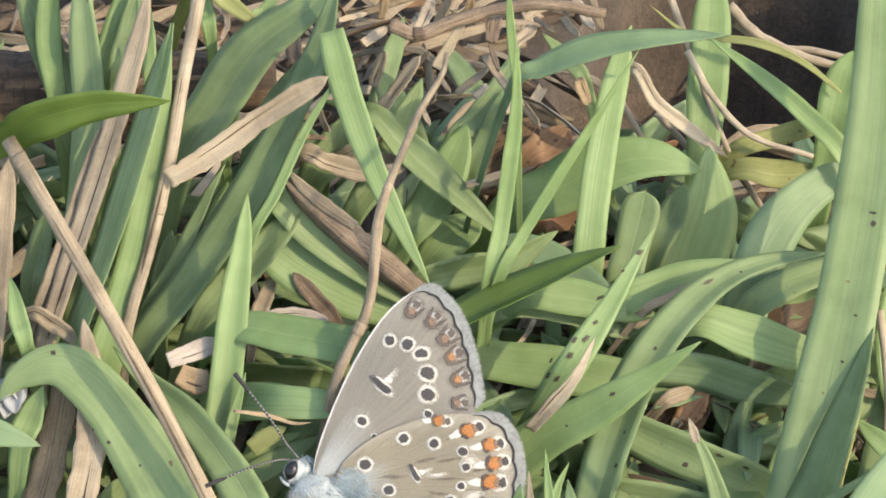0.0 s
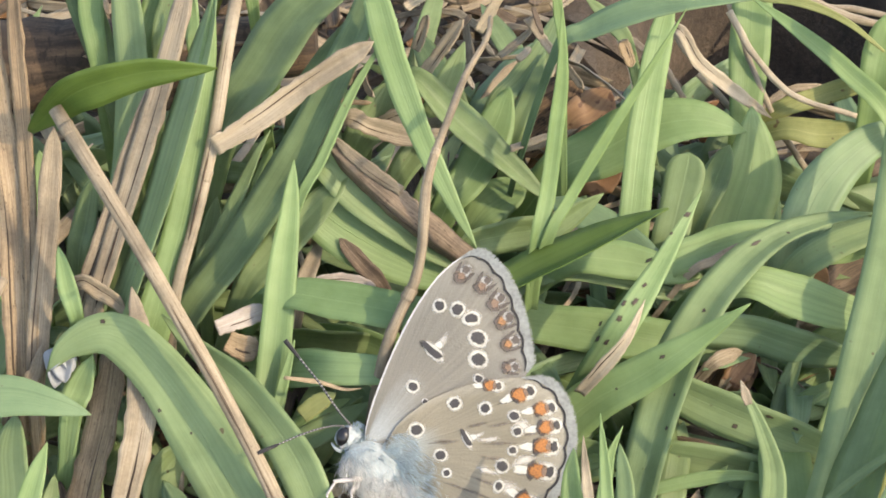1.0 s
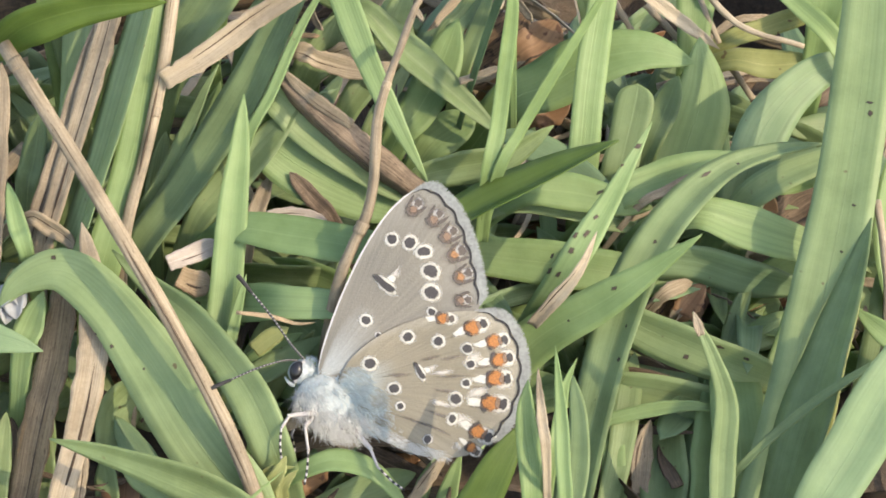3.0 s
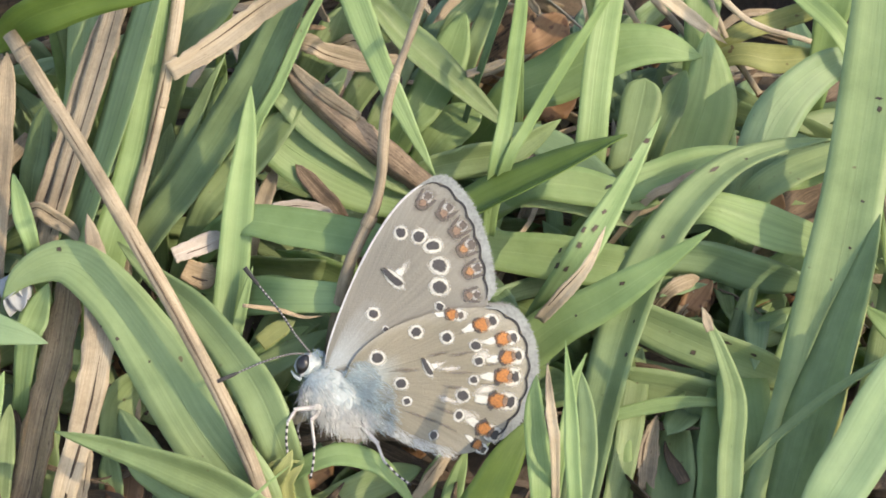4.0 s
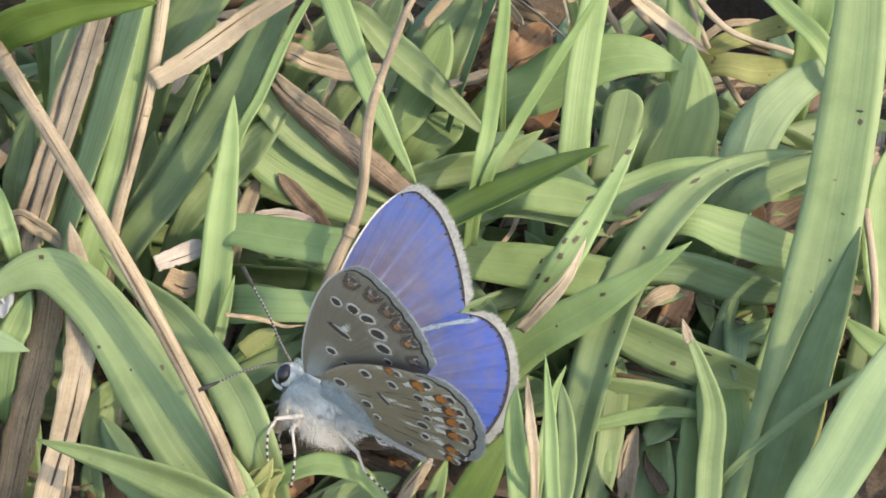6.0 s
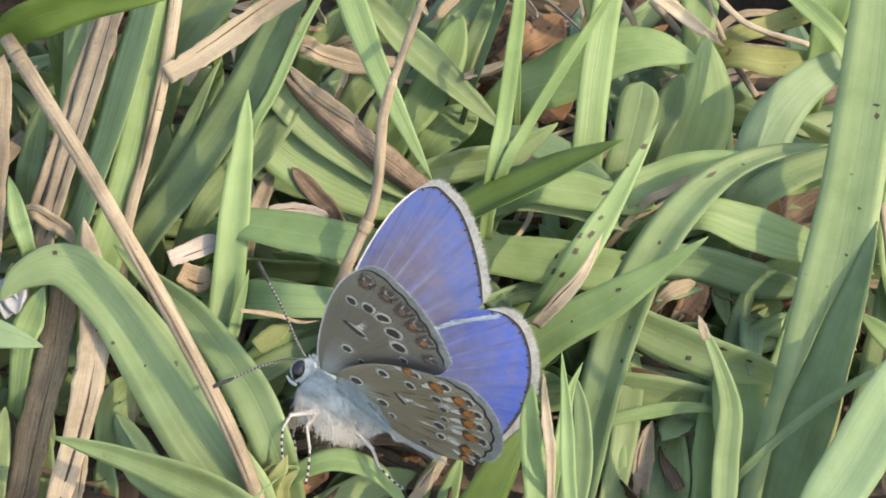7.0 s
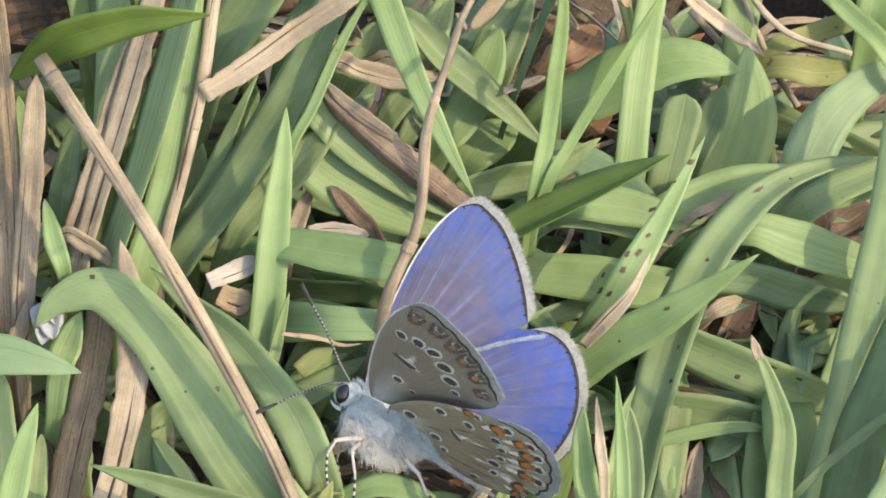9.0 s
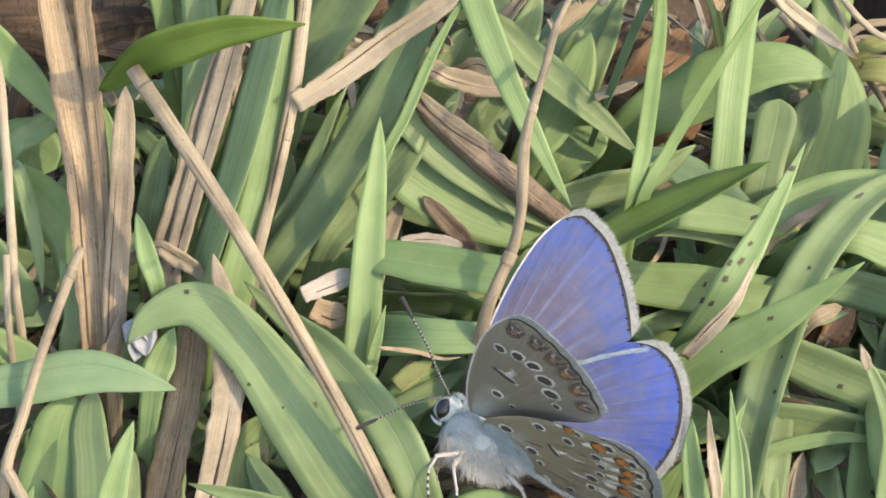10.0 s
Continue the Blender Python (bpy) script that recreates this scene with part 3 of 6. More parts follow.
blade(GREEN, [(-0.6, 14.1, -16), (1.4, 16.3, -16), (3.4, 19.1, -16), (4.8, 22.3, -17)], 2.03, roll=20, tip=3)
blade(GREEN, [(0.9, 11.3, -15), (2.2, 14.9, -15), (3.5, 18.6, -15.5)], 1.82, roll=20, tip=2)
blade(FRESH, [(2.8, 2.9, -1), (3.5, 6.7, -0.5), (4.1, 11.7, 0.5), (4.5, 15.7, 2), (4.4, 20.4, 4)], 1.44, fold=0.35, roll=-14, tip=1.4, base=0.9)
blade(FRESH, [(3.4, 2.9, -1), (5.1, 6.3, -0.5), (7.5, 10.4, 0.3), (10.8, 15.7, 1.5), (13.5, 20.2, 2.5)], 1.07, fold=0.35, roll=-22, tip=1.2, base=0.85)
blade(GREEN, [(-2.7, 2.6, -5), (0.3, 3.7, -5), (4.1, 4.5, -5.5), (7.9, 7, -6)], 2.79, fold=0.35, roll=-26, tip=2)
blade(BLUE, [(11.9, 0.9, -7), (8.9, 3.9, -7.5), (5.9, 5.7, -8), (3.3, 6.6, -9)], 3.02, tip=3, roll=-15)
# Keeled leaf: the dark VIVID colour stands in for the shade on it.
blade(VIVID, [(-0.6, -1.2, 0), (1.9, 0.7, 0.2), (4.8, 2.1, 0.4), (8.4, 3.8, 0.5), (12.4, 5.7, 0.5)], 5.00, fold=0.5, roll=62, tip=1.2)
blade(FRESH, [(10.3, 4.8, -8), (10.8, 10.5, -8), (11.6, 15.7, -8.5), (12.5, 20.1, -9), (13.4, 23.2, -9)], 2.54, fold=0.15, roll=-5, tip=4, base=0.95)
blade(FRESH, [(4.5, 8.9, -13), (7.8, 10.5, -12.5), (11.4, 12.4, -12), (15.4, 13.1, -12), (19.4, 12.2, -13)], 4.58, fold=0.2, roll=10, tip=2.5)
blade(GREEN, [(13, 2.7, -10), (13.7, 5.8, -10), (14.3, 8.4, -10), (14.7, 10.4, -10)], 2.95, fold=0.12, tip=16, roll=10, base=1.0)
blade(FRESH, [(17.9, 1.4, -13), (18.8, 5.4, -13.5), (20, 9.5, -14), (19.9, 14.3, -14)], 6.41, fold=0.12, tip=1.5, roll=-12, base=1.0)
blade(BLUE, [(21.8, -1.3, -8), (22.9, 3.1, -8.5), (24.7, 7.5, -9), (27.9, 10.8, -10), (32.2, 12.9, -12)], 4.02, fold=0.2, roll=-8, tip=4)
blade(GREEN, [(15.8, 5.8, -12), (17, 8.5, -13), (18.1, 11.2, -13)], 2.79, roll=35, tip=3)
broad_right = blade(GREEN, [(23.1, -21, 5), (24.9, -14.6, 4), (27.7, -4.1, 2), (29.8, 5.9, 0), (31.1, 14.7, -1.5), (31.8, 24.6, -3), (32.2, 34.0, -5)], 4.64, fold=0.16, roll=12, tip=5, base=1.15)
arched = blade(GREEN, [(8.8, -21.2, 4), (10.4, -13.9, 3.5), (12.7, -6.1, 2.5), (15.8, -0.6, 1), (19.8, 3.2, -1.5), (23.8, 4.9, -3), (28.2, 5.6, -4)], 3.63, fold=0.4, roll=30, base=0.9, tip=2.2)
blade(FRESH, [(12.3, 1.3, -6), (15.7, 2.8, -6), (19.7, 3.9, -6.5), (23.6, 4.8, -7)], 2.99, roll=12, tip=2.5)
blade(FRESH, [(5.2, 1.8, -5), (8.8, 2, -5), (12.7, 1.2, -5.5), (15.5, 0.7, -6)], 2.88, roll=12, tip=4, fold=0.15)
blade(GREEN, [(4.3, 0.7, -6), (8.5, 0.5, -6.5), (12.8, -0.6, -7), (17.2, -1, -8)], 1.36, roll=20, tip=3)
blade(GREEN, [(22.2, 0.9, -6), (25.2, 3.1, -6), (28.3, 4.4, -6.5), (31, 5.7, -7)], 2.70, roll=25, tip=3)
blade(FRESH, [(23.7, 2, -8), (26.8, 2.9, -8), (30.3, 4, -8)], 2.14, roll=10, tip=3)
blade(FRESH, [(18, 0.3, -2.5), (21.8, -0.6, -2.6), (25.2, -1.7, -3), (29.5, -2.9, -3.5)], 3.32, roll=14, tip=4, fold=0.2)
blade(BLUE, [(14.8, -3.4, -5), (18.7, -3.4, -5), (22.5, -4.5, -5), (27.4, -5.5, -6)], 3.55, roll=-28, tip=4, fold=0.2)
blade(FRESH, [(23.6, -5.1, -7), (26.6, -3.4, -7), (29.2, -2.1, -7)], 2.91, roll=5, tip=4)
blade(GREEN, [(20.7, -11, -4), (21.7, -7.7, -5), (23.1, -4.3, -6)], 1.63, roll=15, tip=2)
blade(FRESH, [(21.1, -9.1, -8), (22.9, -7.3, -8), (25.5, -6.5, -8)], 3.89, roll=5, tip=5)
blade(FRESH, [(-16.4, -1, 1), (-11.6, -1.3, 3.2), (-7.4, -2, 4.4), (-3.4, -2.4, 5)], 2.96, roll=16, tip=6, fold=0.2)
blade(FRESH, [(-0.2, -2.9, -4.5), (5, -3.2, -4.5), (11, -4, -5), (17.5, -4.9, -6), (20.6, -4.9, -7)], 3.75, roll=12, tip=3, fold=0.25)
blade(GREEN, [(-23.5, -1.3, -7), (-19.6, -1.3, -7), (-15.7, -0.6, -7)], 1.74, roll=-25, tip=3)
bitten = blade(FRESH, [(-20.7, -6.9, -1.5), (-15.9, -6.4, 0.8), (-12, -6.2, 4.8), (-7.7, -6.3, 5.6), (-4.9, -6.6, 5.6)], 2.92, roll=20, tip=5, fold=0.2)
blade(GREEN, [(-15.7, -4.3, -6), (-12.2, -4.5, -6), (-8.4, -4.5, -7)], 2.70, roll=-40, tip=5)
blade(FRESH, [(-14.6, -5.5, -4), (-12.1, -5.9, -4), (-9.1, -6.3, -4)], 1.43, roll=0, tip=5)
blade(GREEN, [(-23.2, -1.7, -8), (-19.7, -2.6, -8), (-16.8, -3.5, -9)], 2.93, roll=-30, tip=5)
blade(GREEN, [(-14.7, -10.7, -5), (-13, -8.5, -5), (-11.3, -6.8, -5.5)], 2.69, roll=-10, tip=4)
blade(FRESH, [(-15, -15.2, -3), (-12, -14.4, -3), (-9.5, -13.5, -3)], 2.09, roll=10, tip=4)
blade(FRESH, [(-16.8, -22.3, 16), (-14.9, -20.4, 16), (-13.1, -18.6, 16), (-11.4, -17.2, 15.5)], 0.38, tip=1.2, fold=0.4)
blade(FRESH, [(11.9, -25.4, 5.8), (11.9, -21.3, 1.7), (12.1, -17.3, 0.5), (12.3, -15, -1)], 2.14, roll=-6, tip=5)
blade(GREEN, [(15.3, -25.5, 5.9), (15.6, -21.4, 1.8), (16.1, -17.4, -0.5), (16.5, -14.6, -2)], 3.74, roll=26, tip=5)
blade(GREEN, [(18, -25.5, 5.9), (18.4, -21.4, 1.8), (18.3, -18.2, -1)], 2.80, roll=-10, tip=4)
blade(GREEN, [(12.3, -12.5, -1.5), (16.5, -13.2, -1.5), (20.3, -14.1, -1.8), (24.6, -14.7, -2.5)], 3.49, roll=-26, tip=5, fold=0.2)
spotted = blade(FRESH, [(3.6, -12.6, -2), (6.1, -7.9, 0.5), (8.8, -3.2, 4), (11.7, 1.5, 3), (14.8, 7, 1)], 2.59, fold=0.2, roll=10, tip=1.3, label="green grass blade with a row of rust spots")
crossing = blade(FRESH, [(1.9, -13.4, -1), (6.4, -8.8, 2), (10.1, -6.6, 3.6), (13.6, -4.3, 5), (17.9, -1.2, 6.5)], 3.76, fold=0.15, roll=2, base=1.0, tip=1.0)
blade(GREEN, [(19.1, -20.7, 8), (19.2, -16.7, 8.5), (19.3, -13, 9.5), (18.3, -9.8, 10.2), (16.8, -6.6, 10.5)], 2.04, fold=0.35, roll=6, tip=1.3)
flat_green = blade(GREEN, [(11.5, -7.1, -0.5), (15.3, -8.7, -0.3), (19, -10.2, -0.3), (25.8, -12.7, -1)], 3.93, roll=-30, tip=5, fold=0.2)
blade(GREEN, [(11.7, -11.8, -3), (15.9, -12.7, -3), (20.2, -13.9, -3.2), (25.4, -14.9, -4)], 3.13, roll=22, tip=5, fold=0.2)
blade(FRESH, [(10.7, -15.2, 0), (14.4, -14.3, 0), (17.8, -13.9, 0), (21.6, -14.4, -0.5)], 1.12, roll=10, tip=2, fold=0.4)
blade(GREEN, [(15.3, -21.7, 2.1), (16.6, -17.1, -1), (17.5, -13.9, -2), (18.2, -11.8, -3)], 3.95, roll=18, tip=5)
blade(GREEN, [(11.4, -21.5, 1.9), (12.5, -17.4, 0.5), (13.2, -13.4, -1), (13.9, -10.1, -3)], 2.1, roll=-4, tip=5)
blade(FRESH, [(18.7, -21.5, 1.9), (19.6, -17.5, 0), (20, -14.2, -1), (20.5, -10.5, -3)], 3.75, roll=-8, tip=5)
blade(FRESH, [(21.3, -21.4, 2), (21.3, -16.9, 1.5), (21.1, -13.3, 0), (21.2, -9.7, -3)], 4.20, roll=-8, tip=5)
blade(GREEN, [(23, -21.5, 1.9), (25.7, -15.8, 0), (27.5, -10, -1), (28.5, -5, -2)], 3.28, roll=25, tip=4)
blade(FRESH, [(23.4, -15.1, -2), (24.9, -10.9, -2), (26.4, -5.9, -2.5), (27.1, -2.5, -3)], 2.93, roll=-10, tip=2)
blade(YELLOW, [(25.2, -21, 5), (26.7, -15.4, 4.5), (28.2, -10.2, 4), (29.8, -6.1, 3)], 1.64, roll=10, tip=1.5, fold=0.4)
# Blade added and rolled off the sun to stand in for shade on broad_right.
blade(GREEN, [(23.5, -20.8, 7), (25.3, -14.5, 6.2), (27.3, -8.9, 5), (29.3, -4, 3.4), (30.8, 0, 1.8)], 5.46, roll=54, tip=1.1, fold=0.2)
blade(BLUE, [(25.2, -20.2, 12), (27.9, -15.9, 12), (30.2, -11.7, 12), (33.5, -6.2, 11)], 4.55, roll=-4, tip=4, fold=0.25)
blade(FRESH, [(35.1, -10.6, 3), (31.8, -8.6, 3), (29.5, -6.6, 2)], 2.12, roll=-5, tip=1.5)
blade(GREEN, [(29.8, -17.5, 0), (31.5, -12.5, 0), (32.5, -8.3, -1), (32.7, -2.5, -2)], 3.56, roll=15, tip=4)
blade(FRESH, [(35, -10, -1), (33.1, -4.1, -1), (33.1, 0.9, -2), (33.7, 6, -3)], 3.30, roll=-10, tip=4)
blade(GREEN, [(20.6, -17.5, 8), (24.6, -13.9, 8), (28.5, -11.2, 8), (33.1, -8.8, 7)], 0.80, roll=20, tip=2, fold=0.4, thick=0.3)
blade(VIVID, [(-0.4, -24, 9), (1.5, -20.8, 9.5), (3.2, -17.5, 10), (5.3, -14.2, 9.5)], 3.90, roll=-16, tip=1.2, fold=0.2)
blade(FRESH, [(7.5, -19.3, 20), (7.3, -16.3, 20.5), (7.1, -12.5, 21), (6.7, -8.4, 21.5)], 1.24, roll=10, tip=1.0, fold=0.4)
blade(FRESH, [(6.7, -16.6, 17), (7.2, -13.6, 17), (7.6, -11.3, 17), (8.4, -9.4, 17)], 1.02, roll=-10, tip=1.2, fold=0.3)
blade(FRESH, [(5.4, -19.8, 16), (5.3, -16.7, 16), (5, -13.7, 15), (5.2, -11.1, 14)], 1.80, roll=-14, tip=2.5, fold=0.3)
blade(GREEN, [(8.5, -20.5, 10), (8.9, -17.3, 10), (9, -14.2, 9), (8.6, -11.1, 8)], 1.77, roll=20, tip=2.5)
blade(FRESH, [(-12.2, -19.2, 6.5), (-10.4, -17.9, 7.3), (-8, -17.2, 7.6), (-5.2, -18.2, 7.4), (-2.8, -21.2, 6.5)], 1.89, roll=20, tip=1.5, fold=0.2, base=0.5)
blade(FRESH, [(-18.1, -22.5, 5), (-14.9, -21.3, 5), (-10.9, -21.2, 5), (-6.8, -21.8, 5)], 2.27, roll=20, tip=2)
blade(GREEN, [(-10.2, -22.6, 3), (-7.7, -19.8, 1), (-5.3, -18.7, 0), (-2.8, -18.3, -1)], 2.79, roll=-35, tip=4)
blade(FRESH, [(-1.2, -23.5, 4), (0, -19.4, 4), (0.8, -17.1, 3)], 1.56, roll=10, tip=2)
blade(FRESH, [(-3, -23.7, 4.1), (-2, -19.6, 3), (-0.8, -17.2, 2)], 1.38, roll=-10, tip=2)
blade(BLUE, [(-43.4, -9.9, 6), (-39.5, -9.1, 6.5), (-35.2, -8.3, 6.5), (-31.8, -8.8, 6.5), (-29.1, -9.6, 6)], 3.25, roll=14, tip=2.6, fold=0.2, base=0.8)
blade(FRESH, [(-38.9, -20.4, 3), (-38.1, -15.7, 3), (-37.3, -12.5, 3), (-36.5, -10.2, 2.5)], 4.41, roll=-6, tip=6, fold=0.15)
blade(GREEN, [(-35.1, -20.3, 4), (-35, -15.6, 4), (-35.3, -12.5, 3.5), (-35.1, -9.8, 3)], 3.29, roll=24, tip=6, fold=0.2)
blade(FRESH, [(-33.7, -19.6, 9), (-33.1, -16.1, 9), (-32.4, -13.5, 9), (-31.7, -11.4, 9)], 2.31, roll=-4, tip=1.2, fold=0.25)
blade(FRESH, [(-43.6, -17.7, 5), (-40.4, -19.9, 6), (-39, -16.2, 5)], 1.81, tip=2)
blade(FRESH, [(-43.8, 15.2, -3), (-41.4, 13.2, -3), (-39.8, 11.5, -3), (-37.9, 8.7, -3.5)], 2.85, roll=-10, tip=2)
blade(GREEN, [(-41.6, 6.7, -4), (-40, 8.1, -4), (-38, 9.5, -4.5), (-36.5, 10.4, -5)], 1.91, roll=20, tip=3)
blade(FRESH, [(-42.4, 6.3, -6), (-40.7, 7.1, -6), (-38.7, 5.5, -6)], 4.34, roll=10, tip=5)
blade(FRESH, [(-41.5, 4.3, -3), (-39.5, 3.5, -3), (-37.5, 0.6, -3), (-37.2, -3.4, -3)], 3.79, roll=-10, tip=3)
blade(GREEN, [(-40.9, 5.5, -2), (-40.2, 3.1, -2), (-39.6, 0.3, -2), (-39.2, -3.4, -2)], 1.23, roll=10, tip=2)
blade(GREEN, [(-44, 0.3, -3), (-42, -2.6, -3), (-40.2, -5.1, -4)], 4.75, roll=-30, tip=5)
blade(GREEN, [(-37.2, -7.3, 0), (-36.6, -4.9, 0), (-37, -2.5, 0), (-37.6, -0.9, 0)], 1.87, roll=10, tip=3)
blade(FRESH, [(-43, -6.4, 1), (-41, -7.2, 1), (-38.7, -8, 1)], 2.32, roll=15, tip=4)
blade(GREEN, [(-31.7, 1.4, -3), (-31.2, 4.2, -3), (-30.6, 7.8, -3)], 2.37, roll=25, tip=4)
blade(FRESH, [(-34.8, 5.4, -4), (-34.7, 7.9, -4), (-34.9, 9.9, -4)], 1.24, tip=3)
blade(FRESH, [(-30.4, -2.7, 5), (-31, -0.7, 5.2), (-31.4, 1, 5.2), (-31.8, 2.5, 5)], 1.54, roll=0, tip=2)
blade(FRESH, [(-30.9, -9.8, 4), (-30.3, -7.8, 4), (-29.3, -5.4, 4.5)], 2.28, roll=10, tip=1.5)
blade(FRESH, [(-30.6, -20.9, 1.3), (-30.2, -15.7, 0), (-30.5, -11.3, 0)], 2.80, roll=20, tip=4)
blade(GREEN, [(-25, -17.4, 0), (-24.6, -14.6, 0), (-23.4, -13, 0), (-21.4, -14.2, 0)], 3.27, roll=-30, tip=5)
blade(BLUE, [(4.1, 17.3, -2), (6.4, 18.9, -1), (10.1, 20.3, 0), (14.7, 21.1, 0), (20.3, 21.6, -1)], 2.53, roll=30, tip=1.6, fold=0.3, base=0.3)
blade(FRESH, [(19.6, 12.2, -18), (20, 18.2, -18), (20.3, 23.7, -18), (20.5, 29.4, -19)], 3.38, roll=-4, tip=5, fold=0.15)
blade(FRESH, [(30.3, 12.7, -9), (26.8, 16.7, -9.5), (23.3, 19.7, -10), (19.4, 22.7, -11)], 1.87, roll=-10, tip=1.2, fold=0.4)
blade(YELLOW, [(30.5, 18.8, -15), (27.4, 21.2, -15), (23.7, 22.7, -15), (18.4, 23.5, -16), (15.2, 25.7, -16)], 0.80, tip=1.5, base=0.25, root=False)
blade(YELLOW, [(22.4, 12.7, -18), (26, 12.4, -18), (30.1, 12.7, -18)], 2.25, tip=4, roll=10)
blade(FRESH, [(30, 15.9, -16), (30.7, 19.1, -16), (31.5, 22.3, -16)], 3.55, tip=3)
blade(YELLOW, [(22, 14, -19), (26.1, 15.6, -19), (29.3, 16.8, -19), (32.5, 19, -19)], 1.85, tip=3)
blade(FRESH, [(4.6, 16.8, -1), (4.2, 19.9, 1), (3.9, 22.6, 3), (3.8, 24.8, 5)], 0.83, tip=1.2)
blade(GREEN, [(10.3, 18.8, -16), (8.9, 21, -16), (6.6, 23.3, -16)], 1.32, tip=2)

blade(YELLOW, [(-13.6, -19.9, 7.5), (-12.3, -18.3, 8.5), (-11.6, -16.8, 8.5)], 1.5, label="withered yellow-olive wisp beside the stalk", root=False, fold=0.4, tip=1.4, torn=0.5)
blade(YELLOW, [(-11.8, -20.7, 7.0), (-11.9, -19.1, 8.0), (-10.8, -17.8, 8.5)], 1.1, label="withered yellow-olive wisp beside the stalk", root=False, fold=0.4, tip=1.4, torn=0.5)
blade(YELLOW, [(-14.2, -19.3, 7.5), (-12.8, -17.9, 8.2), (-11.0, -17.6, 8.4)], 0.8, label="withered yellow-olive wisp beside the stalk", root=False, fold=0.4, tip=1.4, torn=0.5)

# shaded blades and scraps low between the front leaves
blade(GREEN, [(-29.2, -22.8, 2.0), (-30.0, -16.3, 1.5), (-31.0, -10.6, 0.0)], 1.86, roll=10, tip=5)
blade(TAN, [(-23.7, -17.8, -0.5), (-23.7, -15.4, -0.5), (-23.5, -12.9, -0.5)], 0.93, name="dry_leaf", group="dry leaves of the sward", root=False, fold=0.35, roll=-8, tip=7, thick=0.3, torn=0.3)
blade(BLUE, [(-20.6, -21.9, 1.5), (-22.5, -18.3, 1.0), (-24.7, -14.7, 0.0)], 2.46, roll=-14, tip=4)
blade(GREEN, [(-24.6, -22.6, 3.0), (-25.0, -19.9, 2.0), (-25.5, -17.5, 1.0)], 1.95, roll=16, tip=4)
blade(BROWN, [(-22.9, -22.3, 2.0), (-22.4, -19.9, 1.5), (-22.7, -17.5, 1.0)], 1.02, name="dry_leaf", group="dry leaves of the sward", root=False, fold=0.35, roll=-8, tip=7, thick=0.3, torn=0.3)
blade(GREEN, [(-18.8, -22.0, 4.0), (-21.1, -20.1, 3.5), (-23.8, -18.5, 3.0)], 1.69, roll=12, tip=4)
blade(STRAW, [(-8.3, -15.8, 5.5), (-7.4, -16.1, 5.6), (-6.4, -15.8, 5.5)], 1.1, name="dry_leaf", group="dry leaves of the sward", root=False, fold=0.35, roll=-8, tip=5, thick=0.3, torn=0.2)
blade(FRESH, [(-14.1, -15.3, 4.0), (-13.5, -14.2, 4.2), (-12.1, -13.4, 4.0)], 0.76, roll=0, tip=3)
blade(GREEN, [(-10.3, -21.7, 3.0), (-6.5, -20.0, 2.5), (-2.5, -18.7, 2.0)], 2.54, roll=-10, tip=5)
blade(TAN, [(-3.0, -20.8, 3.5), (-1.6, -18.9, 3.5), (-0.3, -17.1, 3.5)], 0.93, name="dry_leaf", group="dry leaves of the sward", root=False, fold=0.35, roll=-8, tip=7, thick=0.3, torn=0.3)
blade(FRESH, [(-14.6, -10.4, 3.4), (-12.7, -9.3, 3.4), (-10.7, -8.4, 3.0)], 1.02, roll=4, tip=3)
blade(TAN, [(-13.9, -10.1, 2.4), (-13.4, -9.1, 2.6), (-13.0, -8.0, 2.4)], 0.76, name="dry_leaf", group="dry leaves of the sward", root=False, fold=0.35, roll=-8, tip=7, thick=0.3, torn=0.3)
blade(GREEN, [(-15.8, -21.7, 4.0), (-14.4, -19.5, 4.0), (-13.5, -17.1, 3.6)], 1.44, roll=8, tip=4)
blade(BLUE, [(-10.2, -18.6, 1.0), (-8.6, -17.0, 0.5), (-6.1, -16.2, 0.0)], 1.95, roll=10, tip=5)
blade(TAN, [(-27.2, -21.7, 3.5), (-26.8, -18.5, 3.0), (-26.9, -15.4, 2.0)], 1.1, name="dry_leaf", group="dry leaves of the sward", root=False, fold=0.35, roll=-8, tip=7, thick=0.3, torn=0.3)
blade(BROWN, [(-32.2, -21.9, 2.5), (-31.9, -18.7, 2.0), (-32.2, -14.7, 1.0)], 1.44, name="dry_leaf", group="dry leaves of the sward", root=False, fold=0.35, roll=-8, tip=7, thick=0.3, torn=0.3)
blade(GREEN, [(-32.9, -21.4, 3.0), (-32.8, -17.8, 2.5), (-32.4, -14.2, 2.0)], 1.69, roll=-12, tip=4)

# dry leaves, sheaths and stems
blade(STRAW, [(-21.1, 10, 1), (-18.1, 11.8, 1), (-13.9, 14.8, 1.5), (-9.3, 17.7, 2)], 1.71, name="dry_leaf", group="dry leaves of the sward", root=False, fold=0.5, roll=-14, tip=12, base=0.9, thick=0.3, torn=0.3)
blade(TAN, [(-30, -2.8, 0), (-28.8, 2.3, -0.5), (-26.7, 9.5, -1), (-25, 15.9, -1.5), (-23.7, 21.5, -2), (-23.2, 25.3, -2)], 1.88, name="dry_leaf", group="dry leaves of the sward", fold=0.3, roll=14, tip=6, thick=0.3, torn=0.3)
blade(STRAW, [(-31.1, -2, -1), (-29.5, 3.1, -1), (-28, 7.8, -1.5), (-26.1, 15.1, -2)], 1.69, name="dry_leaf", group="dry leaves of the sward", fold=0.3, roll=-10, tip=4, thick=0.3, torn=0.3)
